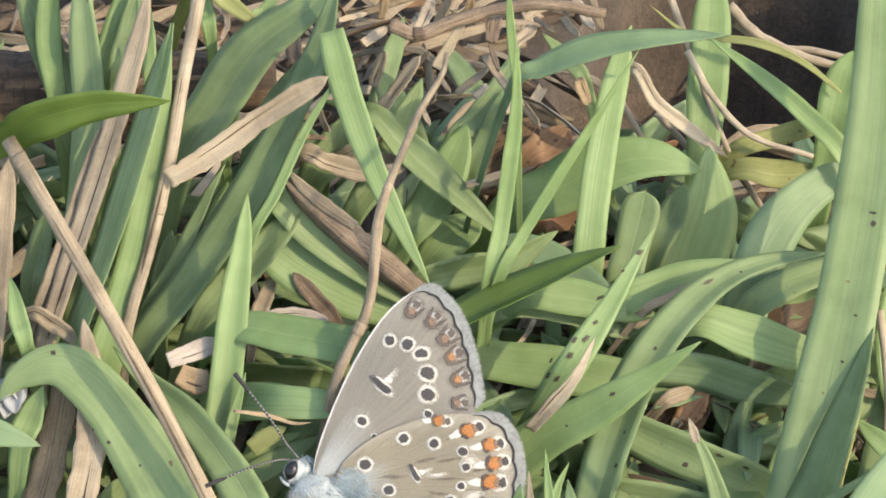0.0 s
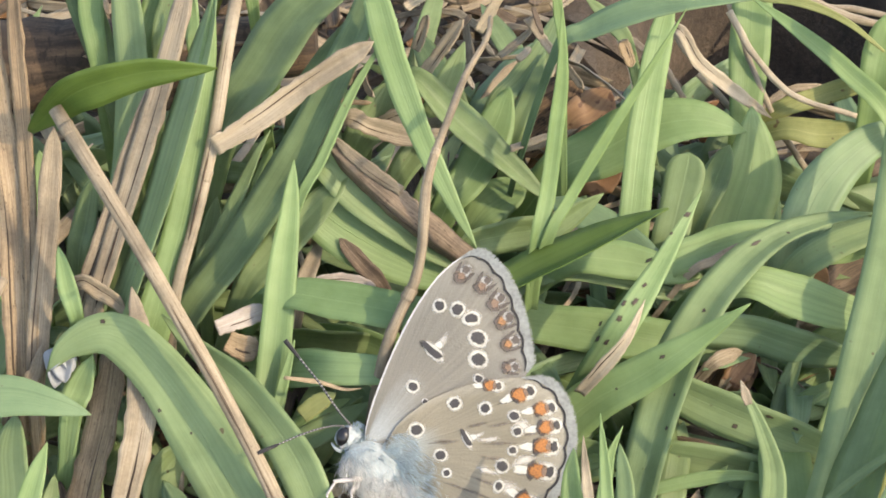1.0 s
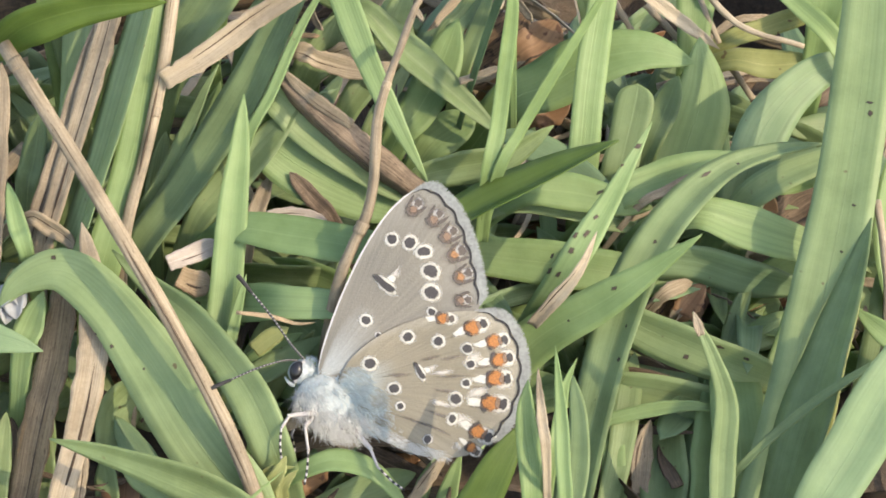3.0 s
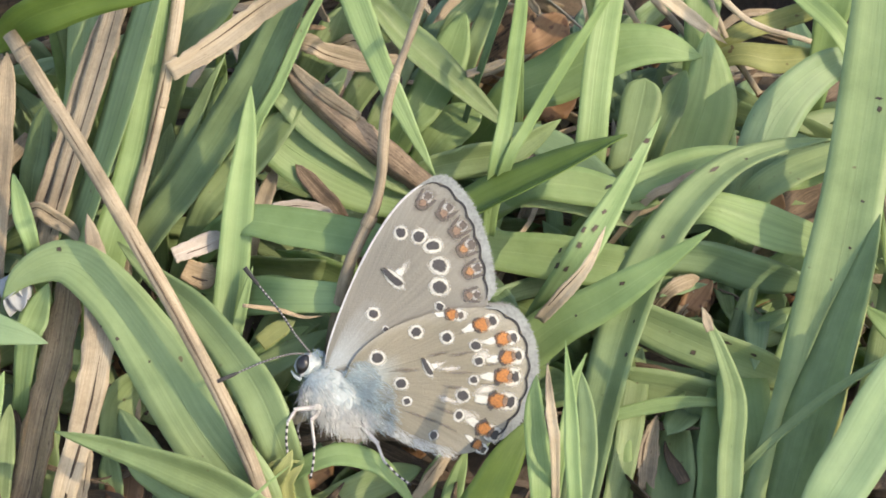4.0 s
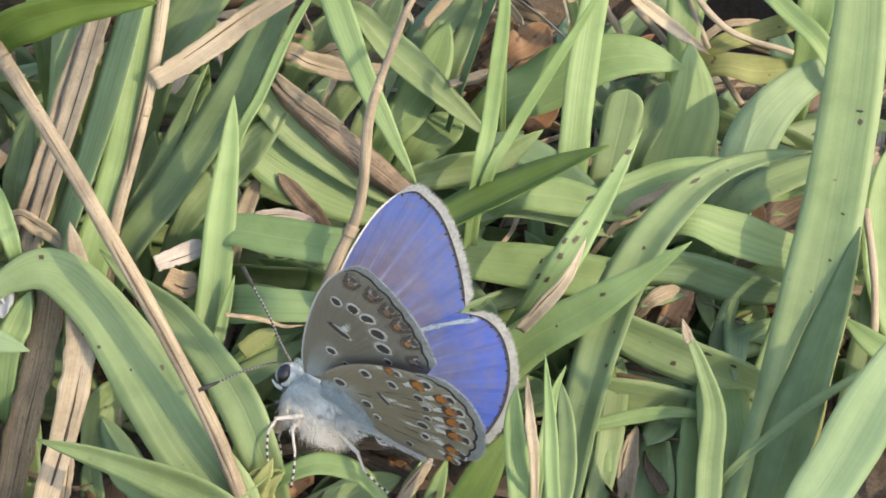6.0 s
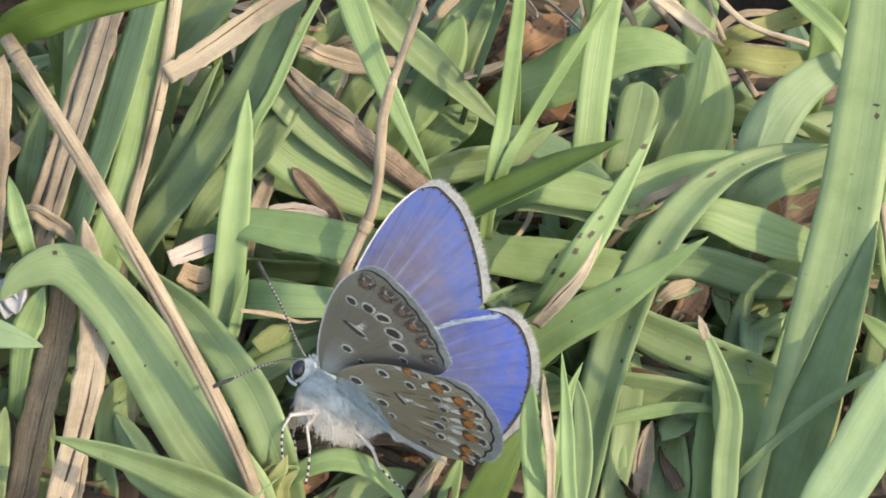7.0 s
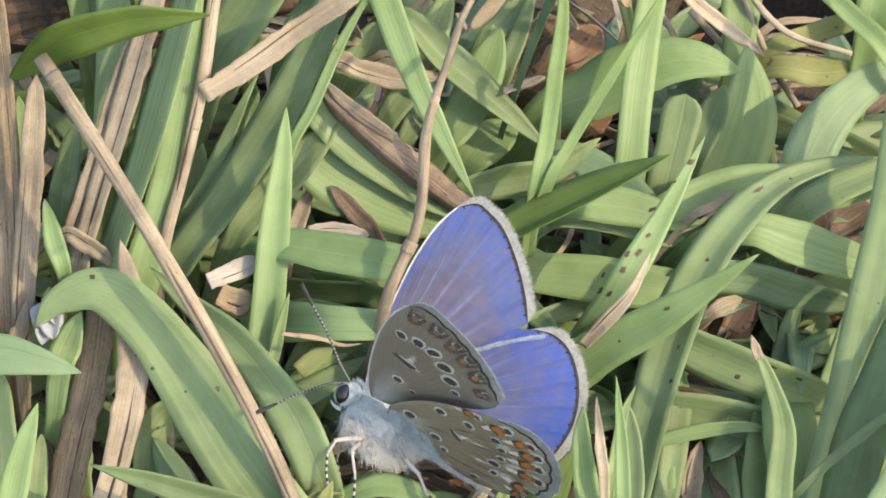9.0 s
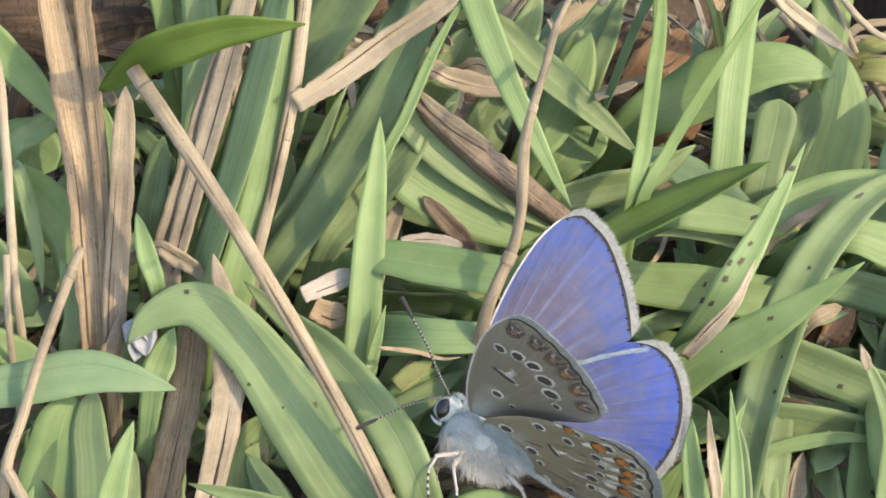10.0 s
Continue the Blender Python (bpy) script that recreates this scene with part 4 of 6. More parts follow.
blade(AMBER, [(-32.3, -25.1, 5.5), (-31.1, -21, 3), (-29.9, -15.3, 3), (-28.7, -10.4, 3), (-28.1, -5.6, 2), (-28, -2.3, 1)], 2.67, name="dry_leaf", group="dry leaves of the sward", fold=0.4, roll=22, tip=6, thick=0.4, torn=0.3)
blade(STRAW, [(-27.9, -20.1, 6), (-26.7, -15.8, 6), (-25.7, -10.8, 6), (-25.5, -7, 5.5), (-26, -3.1, 4.5), (-26.7, -0.4, 3.5)], 2.27, name="dry_leaf", group="dry leaves of the sward", fold=0.3, roll=-14, tip=5, thick=0.35, torn=0.15)
blade(TAN, [(-31.1, -0.1, 1), (-29.5, -0.7, 1), (-28, -1.7, 1), (-27.2, -3.1, 1)], 1.30, name="dry_leaf", group="dry leaves of the sward", fold=0.5, roll=-10, tip=2, thick=0.3, torn=0.2)
blade(AMBER, [(-35.1, -8, 1.5), (-35.4, -1.6, 1.5), (-35.9, 4.7, 1), (-37.1, 11.4, 0), (-38.2, 17.4, -1), (-39.1, 24.7, -2)], 2.33, name="dry_leaf", group="dry leaves of the sward", fold=0.4, roll=-10, tip=8, thick=0.4, torn=0.25)
blade(AMBER, [(-34, -7.9, 2), (-34.2, -1.6, 2), (-34.5, 4.3, 1.5), (-35.2, 11, 0.5), (-35.9, 17.3, 0), (-36.5, 24.5, 0)], 1.30, name="dry_leaf", group="dry leaves of the sward", fold=0.4, roll=14, tip=8, thick=0.4, torn=0.25)
blade(TAN, [(-33.8, -7.9, 2.2), (-33.5, -1.6, 2.2), (-33.1, 4.3, 2), (-32.8, 11.3, 1.5)], 1.75, name="dry_leaf", group="dry leaves of the sward", fold=0.3, roll=-8, tip=14, thick=0.3, torn=0.25)
blade(STRAW, [(-35.1, -8.6, 3), (-34.5, -7.9, 3), (-33.7, -6.7, 3), (-33.3, -4.7, 3)], 1.19, name="dry_leaf", group="dry leaves of the sward", tip=2, torn=0.3)
blade(STRAW, [(5.9, -7.8, 3.2), (7.3, -6.1, 5), (9.1, -3.8, 6.5), (10.4, -1, 6.5)], 1.22, name="dry_leaf", group="dry leaves of the sward", root=False, fold=0.4, roll=-16, tip=1.2, torn=0.2)
blade(STRAW, [(6.3, -16.1, 18), (6, -13.5, 18.5), (5.8, -11.6, 18.5), (5.7, -10, 18.5)], 0.84, name="dry_leaf", group="dry leaves of the sward", fold=0.5, tip=1.6, torn=0.3)
blade(BROWN, [(-1.5, 1.1, -4.5), (-5.7, 4.3, -3.6), (-9.1, 7, -3), (-12.8, 10.4, -2.4)], 2.38, name="dry_leaf", group="dry leaves of the sward", root=False, fold=-0.5, roll=30, tip=9, thick=0.7, torn=0.15)
blade(STRAW, [(-7.3, 6.9, -2.4), (-9.4, 8.3, -2.2), (-11.1, 9.6, -2), (-12.5, 11, -1.8)], 1.04, name="dry_leaf", group="dry leaves of the sward", root=False, fold=0.2, roll=20, tip=5, thick=0.3, torn=0.3)
blade(STRAW, [(-12.3, 12.6, -8), (-9.7, 12, -8), (-6.7, 11.3, -8), (-3.7, 11.8, -9)], 1.56, name="dry_leaf", group="dry leaves of the sward", fold=0.4, tip=5, torn=0.4)
blade(STRAW, [(-8.5, 12.8, -10), (-6.3, 12.1, -10), (-4.1, 12.8, -10)], 1.97, name="dry_leaf", group="dry leaves of the sward", tip=4, torn=0.5)
blade(BLEACHED, [(-20.6, -3.4, 2.2), (-18.9, -2.7, 1.6), (-16.9, -1.9, 0.9)], 1.45, name="dry_leaf", group="dry leaves of the sward", root=False, fold=0.25, tip=9, torn=0.15)
blade(AMBER, [(-19.9, -4.3, 1.2), (-18.8, -4.8, 1.2), (-17.5, -5, 1.2)], 1.9, name="dry_leaf", group="dry leaves of the sward", root=False, fold=0.25, tip=9, torn=0.2)
blade(BLEACHED, [(-13.7, 0.1, -2.5), (-11.5, 0.2, -2.5), (-9.2, -0.2, -2.5)], 1.1, name="dry_leaf", group="dry leaves of the sward", root=False, fold=0.25, tip=6, torn=0.15)
blade(AMBER, [(-15.3, -6.8, 6.2), (-12.8, -7.1, 6.2), (-11, -7.6, 6.2), (-9.6, -7.5, 6.2)], 0.34, name="dry_leaf", group="dry leaves of the sward", root=False, fold=0.25, tip=3, torn=0.2)
blade(YELLOW, [(-14.1, -9.6, 5), (-13, -8.7, 5), (-11.6, -7.9, 5)], 1.5, label="pale yellowish grass blade in the sun", root=False, fold=0.25, tip=2, torn=0.2)
blade(BROWN, [(-8.7, -0.4, -4), (-10.2, 1.3, -4), (-12.1, 3.4, -4)], 1.33, name="dry_leaf", group="dry leaves of the sward", tip=5, fold=0.4, torn=0.3)
blade(STRAW, [(-15.1, -1.2, -5), (-14.3, 1.3, -5), (-13.5, 3.3, -5)], 1.34, name="dry_leaf", group="dry leaves of the sward", tip=4, fold=0.4, torn=0.3)
blade(BROWN, [(-38.9, 15.3, -12), (-33.5, 14.9, -12), (-29.6, 14.8, -12.5), (-24.7, 14.3, -13)], 2.99, name="dry_leaf", group="dry leaves of the sward", tip=6, torn=0.4, thick=1.0)
blade(RUST, [(5.8, 13.2, -21), (7.5, 14.3, -21), (9, 16.1, -21)], 3.6, name="dry_leaf", group="dry leaves of the sward", tip=5, roll=10, torn=0.35, fold=0.2)
# Shaded part of the rust leaf, its shade given by the dark BARK colour.
blade(BARK, [(0.4, 11.5, -23), (2.6, 13.3, -23), (4.7, 14.8, -23), (6.5, 16.9, -23)], 4.9, label="shaded part of the dead leaf under the grass, shade put into its dark brown", name="dry_leaf", group="dry leaves of the sward", tip=5, roll=-6, torn=0.3, fold=0.2)
blade(RUST, [(6.2, 8.2, -17), (8, 8.7, -17), (9.8, 9.1, -17)], 3.06, name="dry_leaf", group="dry leaves of the sward", tip=4, torn=0.3)
blade(STRAW, [(0.3, 10.5, -17), (3, 11.4, -17), (6.2, 12.6, -17)], 0.92, name="dry_leaf", group="dry leaves of the sward", tip=3, torn=0.3)
blade(STRAW, [(14.4, 0.9, -5.5), (16.3, 2, -5.5), (18.1, 3.3, -5.5)], 0.77, name="dry_leaf", group="dry leaves of the sward", tip=2)
blade(STRAW, [(17.4, -8.2, 10.6), (17.1, -7.3, 10.8), (16.8, -6.5, 10.9)], 0.75, name="dry_leaf", group="dry leaves of the sward", root=False, tip=1.3, fold=0.4)
blade(STRAW, [(15.7, -6.2, -4), (17, -5.3, -4), (18.4, -4.9, -5)], 1.24, name="dry_leaf", group="dry leaves of the sward", tip=3, torn=0.4)
blade(RUST, [(17.5, -7.5, -6), (18.5, -6.2, -6), (19.5, -4.9, -6)], 1.93, name="dry_leaf", group="dry leaves of the sward", tip=3, torn=0.4)
blade(RUST, [(13.5, -16.6, -3), (14.6, -15.7, -3.9), (15.6, -15.3, -4.3)], 2.22, name="dry_leaf", group="dry leaves of the sward", tip=3, torn=0.4)
blade(STRAW, [(13.2, -15.7, -1), (14.3, -17.4, -1), (16, -19.4, -0.2), (17.4, -20.6, 1)], 0.66, name="dry_leaf", group="dry leaves of the sward", tip=3, torn=0.2, fold=0.5)
blade(RUST, [(12.8, -19.6, -0), (13.6, -18.7, -0.9), (14.4, -18.3, -1.3)], 2.08, name="dry_leaf", group="dry leaves of the sward", tip=3, torn=0.4)
blade(STRAW, [(21.6, -10.1, -6), (23.3, -10.5, -6), (25, -10.9, -6)], 0.96, name="dry_leaf", group="dry leaves of the sward", tip=3, torn=0.4)
blade(TAN, [(13.9, -20.4, 0.8), (14.2, -17.3, 0), (14.9, -15, -1)], 1.59, name="dry_leaf", group="dry leaves of the sward", tip=3, torn=0.3, fold=0.4)
blade(RUST, [(15.2, -8.2, -7), (16.3, -6.7, -7), (17.6, -5.1, -7)], 1.94, name="dry_leaf", group="dry leaves of the sward", tip=3, torn=0.3, fold=0.4)
blade(RUST, [(17.8, -8.4, -7), (18.6, -6.7, -7), (19.9, -5.1, -7)], 2.23, name="dry_leaf", group="dry leaves of the sward", tip=3, torn=0.3, fold=0.3)
blade(STRAW, [(17, -7.5, -6), (17.7, -6.3, -6), (18.2, -5.2, -6)], 0.67, name="dry_leaf", group="dry leaves of the sward", tip=2, torn=0.2)
blade(BROWN, [(13.2, -11.7, -4), (16, -11.5, -4), (18.8, -12.2, -4)], 2.48, name="dry_leaf", group="dry leaves of the sward", tip=5, torn=0.3)
blade(RUST, [(23.1, 0, -10), (24.2, 0.7, -10), (25.6, 0.5, -10)], 2.95, name="dry_leaf", group="dry leaves of the sward", tip=4, torn=0.4)
blade(BROWN, [(25.6, -0.6, -11), (27.4, 0.7, -11), (29.2, 2, -11)], 3.96, name="dry_leaf", group="dry leaves of the sward", tip=5, torn=0.4)
blade(STRAW, [(-8.5, -16.3, 3), (-7.4, -16.1, 3.5), (-6.4, -16, 3)], 0.78, name="dry_leaf", group="dry leaves of the sward", tip=3, torn=0.3)
blade(STRAW, [(-12, -15.1, 6), (-11.1, -14.7, 6), (-10.4, -14.3, 6)], 0.95, name="dry_leaf", group="dry leaves of the sward", tip=3, torn=0.3)
blade(STRAW, [(13.7, 20.2, -12), (15.6, 17.7, -13), (18.4, 15.6, -14), (21.7, 13.5, -16)], 1.20, name="dry_leaf", group="dry leaves of the sward", tip=3, torn=0.3, fold=0.4)
stem(TAN, [(-12.2, -24.1, 9.0), (-15.1, -16.1, 9.2), (-19.1, -8.2, 9.7), (-24.1, 0.6, 10.4), (-28.5, 7.6, 9.5), (-31.7, 12.2, 7.5)], 0.59, 0.55, "straw-coloured dry stalk leaning across the grass", knots=0.12, flat=0.55, nodes=(0.97,), split=True)
stem(BARK, [(-51.5, 16.4, -13.0), (-44.3, 17.0, -13.0), (-37.1, 17.3, -13.0), (-30.8, 17.7, -13.0), (-24.9, 18.2, -13.0), (-20.5, 18.7, -13.0), (-14.6, 19.0, -13.0)], 4.4, 2.4, "piece of dark rotten wood lying in the grass", name="rotten_wood", knots=0.45, flat=0.7, root=False, split=True)
stem(STRAW, [(-24, -1.4, 0), (-22.5, 4.5, 0.2), (-21.1, 11.2, 0.3), (-20.3, 17.6, -0.5), (-19.5, 23.2, -1.5), (-19.1, 26.3, -2)], 0.42, 0.54, "pale dry stem with a side joint", knots=0.12, flat=0.55, nodes=(0.5,), split=True)
stem(TAN, [(-8.1, -5.0, 6.5), (-7.1, -2.3, 6.5), (-6.0, 0.2, 6.5), (-5.5, 2.5, 6.5), (-5.4, 4.5, 6.5), (-5.2, 7.2, 6.0), (-4.5, 9.9, 5.0), (-3.6, 12.5, 3.0), (-2.6, 15.4, 0.0), (-1.1, 18.4, -2.5), (-0.8, 20.2, -4.0)], 0.62, 0.20, "thin crooked brown stalk with swollen nodes", name="twig", knots=0.35, flat=0.9, nodes=(0.30, 0.66, 0.82))
stem(TAN, [(-40.4, -14.7, 8), (-39.3, -11.2, 8), (-37.9, -6.7, 8), (-36.3, -2.5, 8), (-35.3, 0.1, 7)], 0.40, 0.36, "broken pale dry stem", knots=0.2, nodes=(0.9,))
stem(TAN, [(-37.3, -19.5, 9), (-38.8, -17.2, 9), (-40.4, -14.7, 8)], 0.40, 0.40, "broken pale dry stem", knots=0.2)
stem(STRAW, [(-40.5, -3.2, 2), (-40.8, 1.6, 2), (-41.3, 7.5, 1), (-41.6, 11.4, 1), (-42.5, 15, 0)], 0.29, 0.37, "thin pale dry stem", knots=0.2)
stem(STRAW, [(-40.9, -5.1, 3), (-41, -0.4, 3)], 0.25, 0.25, "thin pale dry stem", knots=0.2)
stem(STRAW, [(31.8, -8.6, 2), (31.9, -4.9, 2), (31.8, -1.6, 1), (31.5, 1.3, 0)], 0.29, 0.29, "thin pale dry stem", knots=0.3)
stem(STRAW, [(13.4, 22.5, -20), (15.5, 18.8, -20), (19.3, 15.6, -20), (22.6, 12.9, -20), (24.9, 9.7, -20)], 0.36, 0.26, "thin curving pale dry root in the litter", name="dry_root", knots=0.3, root=False)
stem(STRAW, [(16, 17.3, -19), (17.8, 15.5, -19), (19.7, 13.2, -19)], 0.31, 0.24, "thin curving pale dry root in the litter", name="dry_root", knots=0.3, root=False)
stem(STRAW, [(16.7, 27.4, -18), (18.1, 23.7, -18), (19.3, 20.5, -18), (20.5, 17.3, -18), (21.9, 14.1, -18)], 0.31, 0.23, "thin curving pale dry root in the litter", name="dry_root", knots=0.3, root=False)
stem(STRAW, [(18.3, 22.2, -17), (20.4, 18.6, -17), (23.6, 15.4, -17), (28.6, 13.8, -17)], 0.31, 0.23, "thin curving pale dry root in the litter", name="dry_root", knots=0.3, root=False)
stem(STRAW, [(21.8, 26.2, -19), (24.1, 23.9, -19), (27.8, 22.1, -19), (31.1, 21.3, -19)], 0.47, 0.35, "thin curving pale dry root in the litter", name="dry_root", knots=0.3, root=False)
stem(STRAW, [(22.4, 24.9, -20), (25.2, 23.1, -20), (28.9, 22.7, -20), (32.6, 21.9, -20)], 0.36, 0.26, "thin curving pale dry root in the litter", name="dry_root", knots=0.3, root=False)
stem(STRAW, [(12.8, 19.3, -21), (13.8, 17.4, -21), (15.2, 15.1, -21)], 0.31, 0.24, "thin curving pale dry root in the litter", name="dry_root", knots=0.3, root=False)


def shard(mat, pts, width, roll):
    """A broken piece of dry stalk in the tangle, square at both ends."""
    return blade(mat, pts, width, name="dry_leaf", group="dry leaves of the sward", label="broken shard of dry grass in the tangle", root=False, fold=0.45, roll=roll, tip=9, base=0.95, thick=0.3, torn=0.35)


shard(AMBER, [(-6.1, 23.4, -8.8), (-5.8, 24.3, -8.0), (-5.6, 25.2, -7.2)], 0.59, roll=-24)
shard(STRAW, [(-7.4, 21.3, -8.3), (-6.5, 22.0, -8.9), (-5.6, 22.7, -9.5)], 0.81, roll=10)
shard(TAN, [(-6.6, 18.2, -10.2), (-6.1, 19.6, -9.8), (-5.7, 20.9, -9.4)], 0.95, roll=32)
shard(STRAW, [(-3.5, 22.0, -9.7), (-2.7, 23.8, -10.7), (-2.2, 25.4, -11.7)], 1.0, roll=-8)
shard(STRAW, [(-6.0, 16.2, -9.1), (-4.3, 18.4, -8.0), (-2.9, 20.3, -6.9)], 1.05, roll=18)
shard(STRAW, [(-1.8, 19.7, -9.7), (-0.6, 21.6, -8.9), (0.4, 23.3, -8.1)], 0.86, roll=-24)
shard(STRAW, [(4.0, 21.4, -9.2), (5.1, 22.3, -9.8), (6.0, 23.2, -10.4)], 0.95, roll=10)
shard(STRAW, [(-0.1, 17.8, -11.1), (1.3, 18.9, -10.7), (2.4, 19.9, -10.3)], 0.71, roll=32)
shard(BROWN, [(2.5, 21.5, -7.0), (2.7, 22.9, -8.0), (2.9, 24.2, -9.0)], 1.09, roll=-8)
shard(TAN, [(2.0, 20.7, -10.0), (3.6, 18.5, -8.9), (5.2, 16.6, -7.8)], 0.71, roll=18)
shard(TAN, [(5.1, 17.1, -10.6), (5.8, 16.1, -9.8), (6.4, 15.2, -9.0)], 0.62, roll=-24)
shard(STRAW, [(1.3, 17.5, -10.1), (1.9, 18.1, -10.7), (2.2, 18.6, -11.3)], 0.59, roll=10)
shard(TAN, [(-2.7, 16.3, -8.4), (-2.4, 15.6, -8.0), (-2.1, 15.0, -7.6)], 0.48, roll=32)
shard(STRAW, [(3.8, 16.1, -7.9), (4.0, 16.8, -8.9), (4.1, 17.5, -9.9)], 0.48, roll=-8)
shard(STRAW, [(9.1, 25.3, -10.9), (9.8, 23.8, -9.8), (10.5, 22.7, -8.7)], 0.71, roll=18)
shard(STRAW, [(8.2, 24.0, -11.5), (8.8, 23.1, -10.7), (9.4, 22.4, -9.9)], 0.59, roll=-24)
shard(AMBER, [(9.3, 18.8, -7.4), (9.7, 17.8, -8.0), (10.1, 16.9, -8.6)], 0.95, roll=10)
shard(TAN, [(0.8, 10.5, -9.3), (2.4, 11.0, -8.9), (3.9, 11.6, -8.5)], 0.62, roll=32)
shard(TAN, [(-9.4, 23.2, -8.8), (-8.3, 23.6, -9.8), (-7.3, 24.0, -10.8)], 0.43, roll=-8)
shard(STRAW, [(-1.8, 23.4, -11.8), (-1.1, 24.5, -10.7), (-0.5, 25.6, -9.6)], 0.71, roll=18)
shard(AMBER, [(0.6, 23.7, -8.8), (0.8, 24.4, -8.0), (0.9, 25.1, -7.2)], 0.71, roll=-24)
shard(BROWN, [(6.1, 24.7, -8.3), (7.4, 24.3, -8.9), (8.6, 24.0, -9.5)], 0.52, roll=10)
shard(TAN, [(5.9, 23.8, -10.2), (6.7, 23.1, -9.8), (7.5, 22.5, -9.4)], 0.43, roll=32)
shard(BROWN, [(-4.2, 19.0, -9.7), (-3.2, 20.1, -10.7), (-2.4, 21.2, -11.7)], 0.52, roll=-8)
shard(TAN, [(-1.4, 19.1, -9.1), (-1.0, 18.2, -8.0), (-0.5, 17.5, -6.9)], 0.38, roll=18)
shard(TAN, [(-10.7, 16.1, -9.7), (-10.3, 15.1, -8.9), (-9.8, 14.4, -8.1)], 0.52, roll=-24)
shard(AMBER, [(-12.7, 14.2, -9.2), (-11.3, 14.1, -9.8), (-10.1, 14.1, -10.4)], 0.43, roll=10)
shard(BROWN, [(-9.8, 22.0, -11.1), (-9.1, 22.8, -10.7), (-8.4, 23.5, -10.3)], 0.62, roll=32)
shard(STRAW, [(10.3, 24.9, -7.0), (10.7, 23.8, -8.0), (11.2, 22.9, -9.0)], 0.52, roll=-8)
shard(BROWN, [(2.5, 21.5, -10.0), (2.8, 20.4, -8.9), (3.2, 19.3, -7.8)], 0.43, roll=18)
stem(BROWN, [(-5.3, 22.6, -7), (-3.0, 22.0, -7), (-0.1, 23.1, -7), (3.5, 24.1, -7), (7.3, 24.4, -7), (11.3, 23.8, -7)], 0.55, 0.40, "bent brown stem across the litter", knots=0.4, flat=0.7, root=False, nodes=(0.2,))

# spots, holes and bites on single blades
leaf_spot(spotted, 13.7, 5.2, 0.21, 0.38, -60)
leaf_spot(spotted, 10.9, 1.8, 0.25, 0.42, -55)
leaf_spot(spotted, 9.8, -1.2, 0.21, 0.42, -40)
leaf_spot(spotted, 9, -1.3, 0.17, 0.33, -40)
leaf_spot(spotted, 8.7, -2.4, 0.25, 0.33, -40)
leaf_spot(spotted, 7.2, -3.9, 0.21, 0.42, -50)
leaf_spot(spotted, 7.8, -4.1, 0.17, 0.38, -50)
leaf_spot(spotted, 7.4, -2.8, 0.17, 0.29, -40)
leaf_spot(spotted, 10.5, -0, 0.17, 0.29, -50)
leaf_spot(spotted, 12.5, 3.8, 0.12, 0.21, -50)
leaf_spot(broad_right, 31, 7.7, 0.25, 0.29, 0)
leaf_spot(broad_right, 31, 8.5, 0.12, 0.38, 85)
leaf_spot(broad_right, 29.6, 0.9, 0.12, 0.21, 70)
leaf_spot(broad_right, 28.6, -2.5, 0.12, 0.17, 60)
leaf_spot(arched, 19, 3.2, 0.58, 0.17, 30)
leaf_spot(arched, 15, -1.8, 0.21, 0.21, 0)
leaf_spot(arched, 12.2, -10.3, 0.17, 0.21, 0)
leaf_spot(arched, 13.4, -5.6, 0.17, 0.17, 0)
leaf_spot(arched, 9.3, -17.8, 0.17, 0.21, 0)
leaf_spot(arched, 12.8, -7.9, 0.12, 0.17, 0)
leaf_spot(arched, 21.5, 4, 0.17, 0.12, 0)
leaf_spot(bitten, -18.7, -6.4, 0.33, 0.29, 0)
leaf_spot(bitten, -17.2, -6.6, 0.12, 0.12, 0)
leaf_spot(flat_green, 17.5, -10.3, 0.29, 0.25, 0)
leaf_spot(flat_green, 19.9, -9.5, 0.38, 0.17, -25)
leaf_spot(flat_green, 21.9, -10.4, 0.33, 0.17, -25)
leaf_spot(curled, -24.1, -9.2, 0.17, 0.17, 0)
leaf_spot(curled, -25.2, -8.3, 0.12, 0.12, 0)
leaf_spot(curled, -28.3, -2.9, 0.25, 0.21, 0)
leaf_spot(curled, -21.8, -10.8, 0.12, 0.12, 0)
leaf_spot(crossing, 11.8, -5.1, 0.29, 0.17, 25)
leaf_spot(crossing, 8.6, -7.5, 0.12, 0.12, 0)


# ---- small things ----
PETAL = plain("petal_white", (0.36, 0.37, 0.37), 0.6, 0.15, 2500.0, 0.35)
CALYX = plain("calyx_olive", (0.20, 0.19, 0.06), 0.7, 0.3, 2500.0, 0.1)


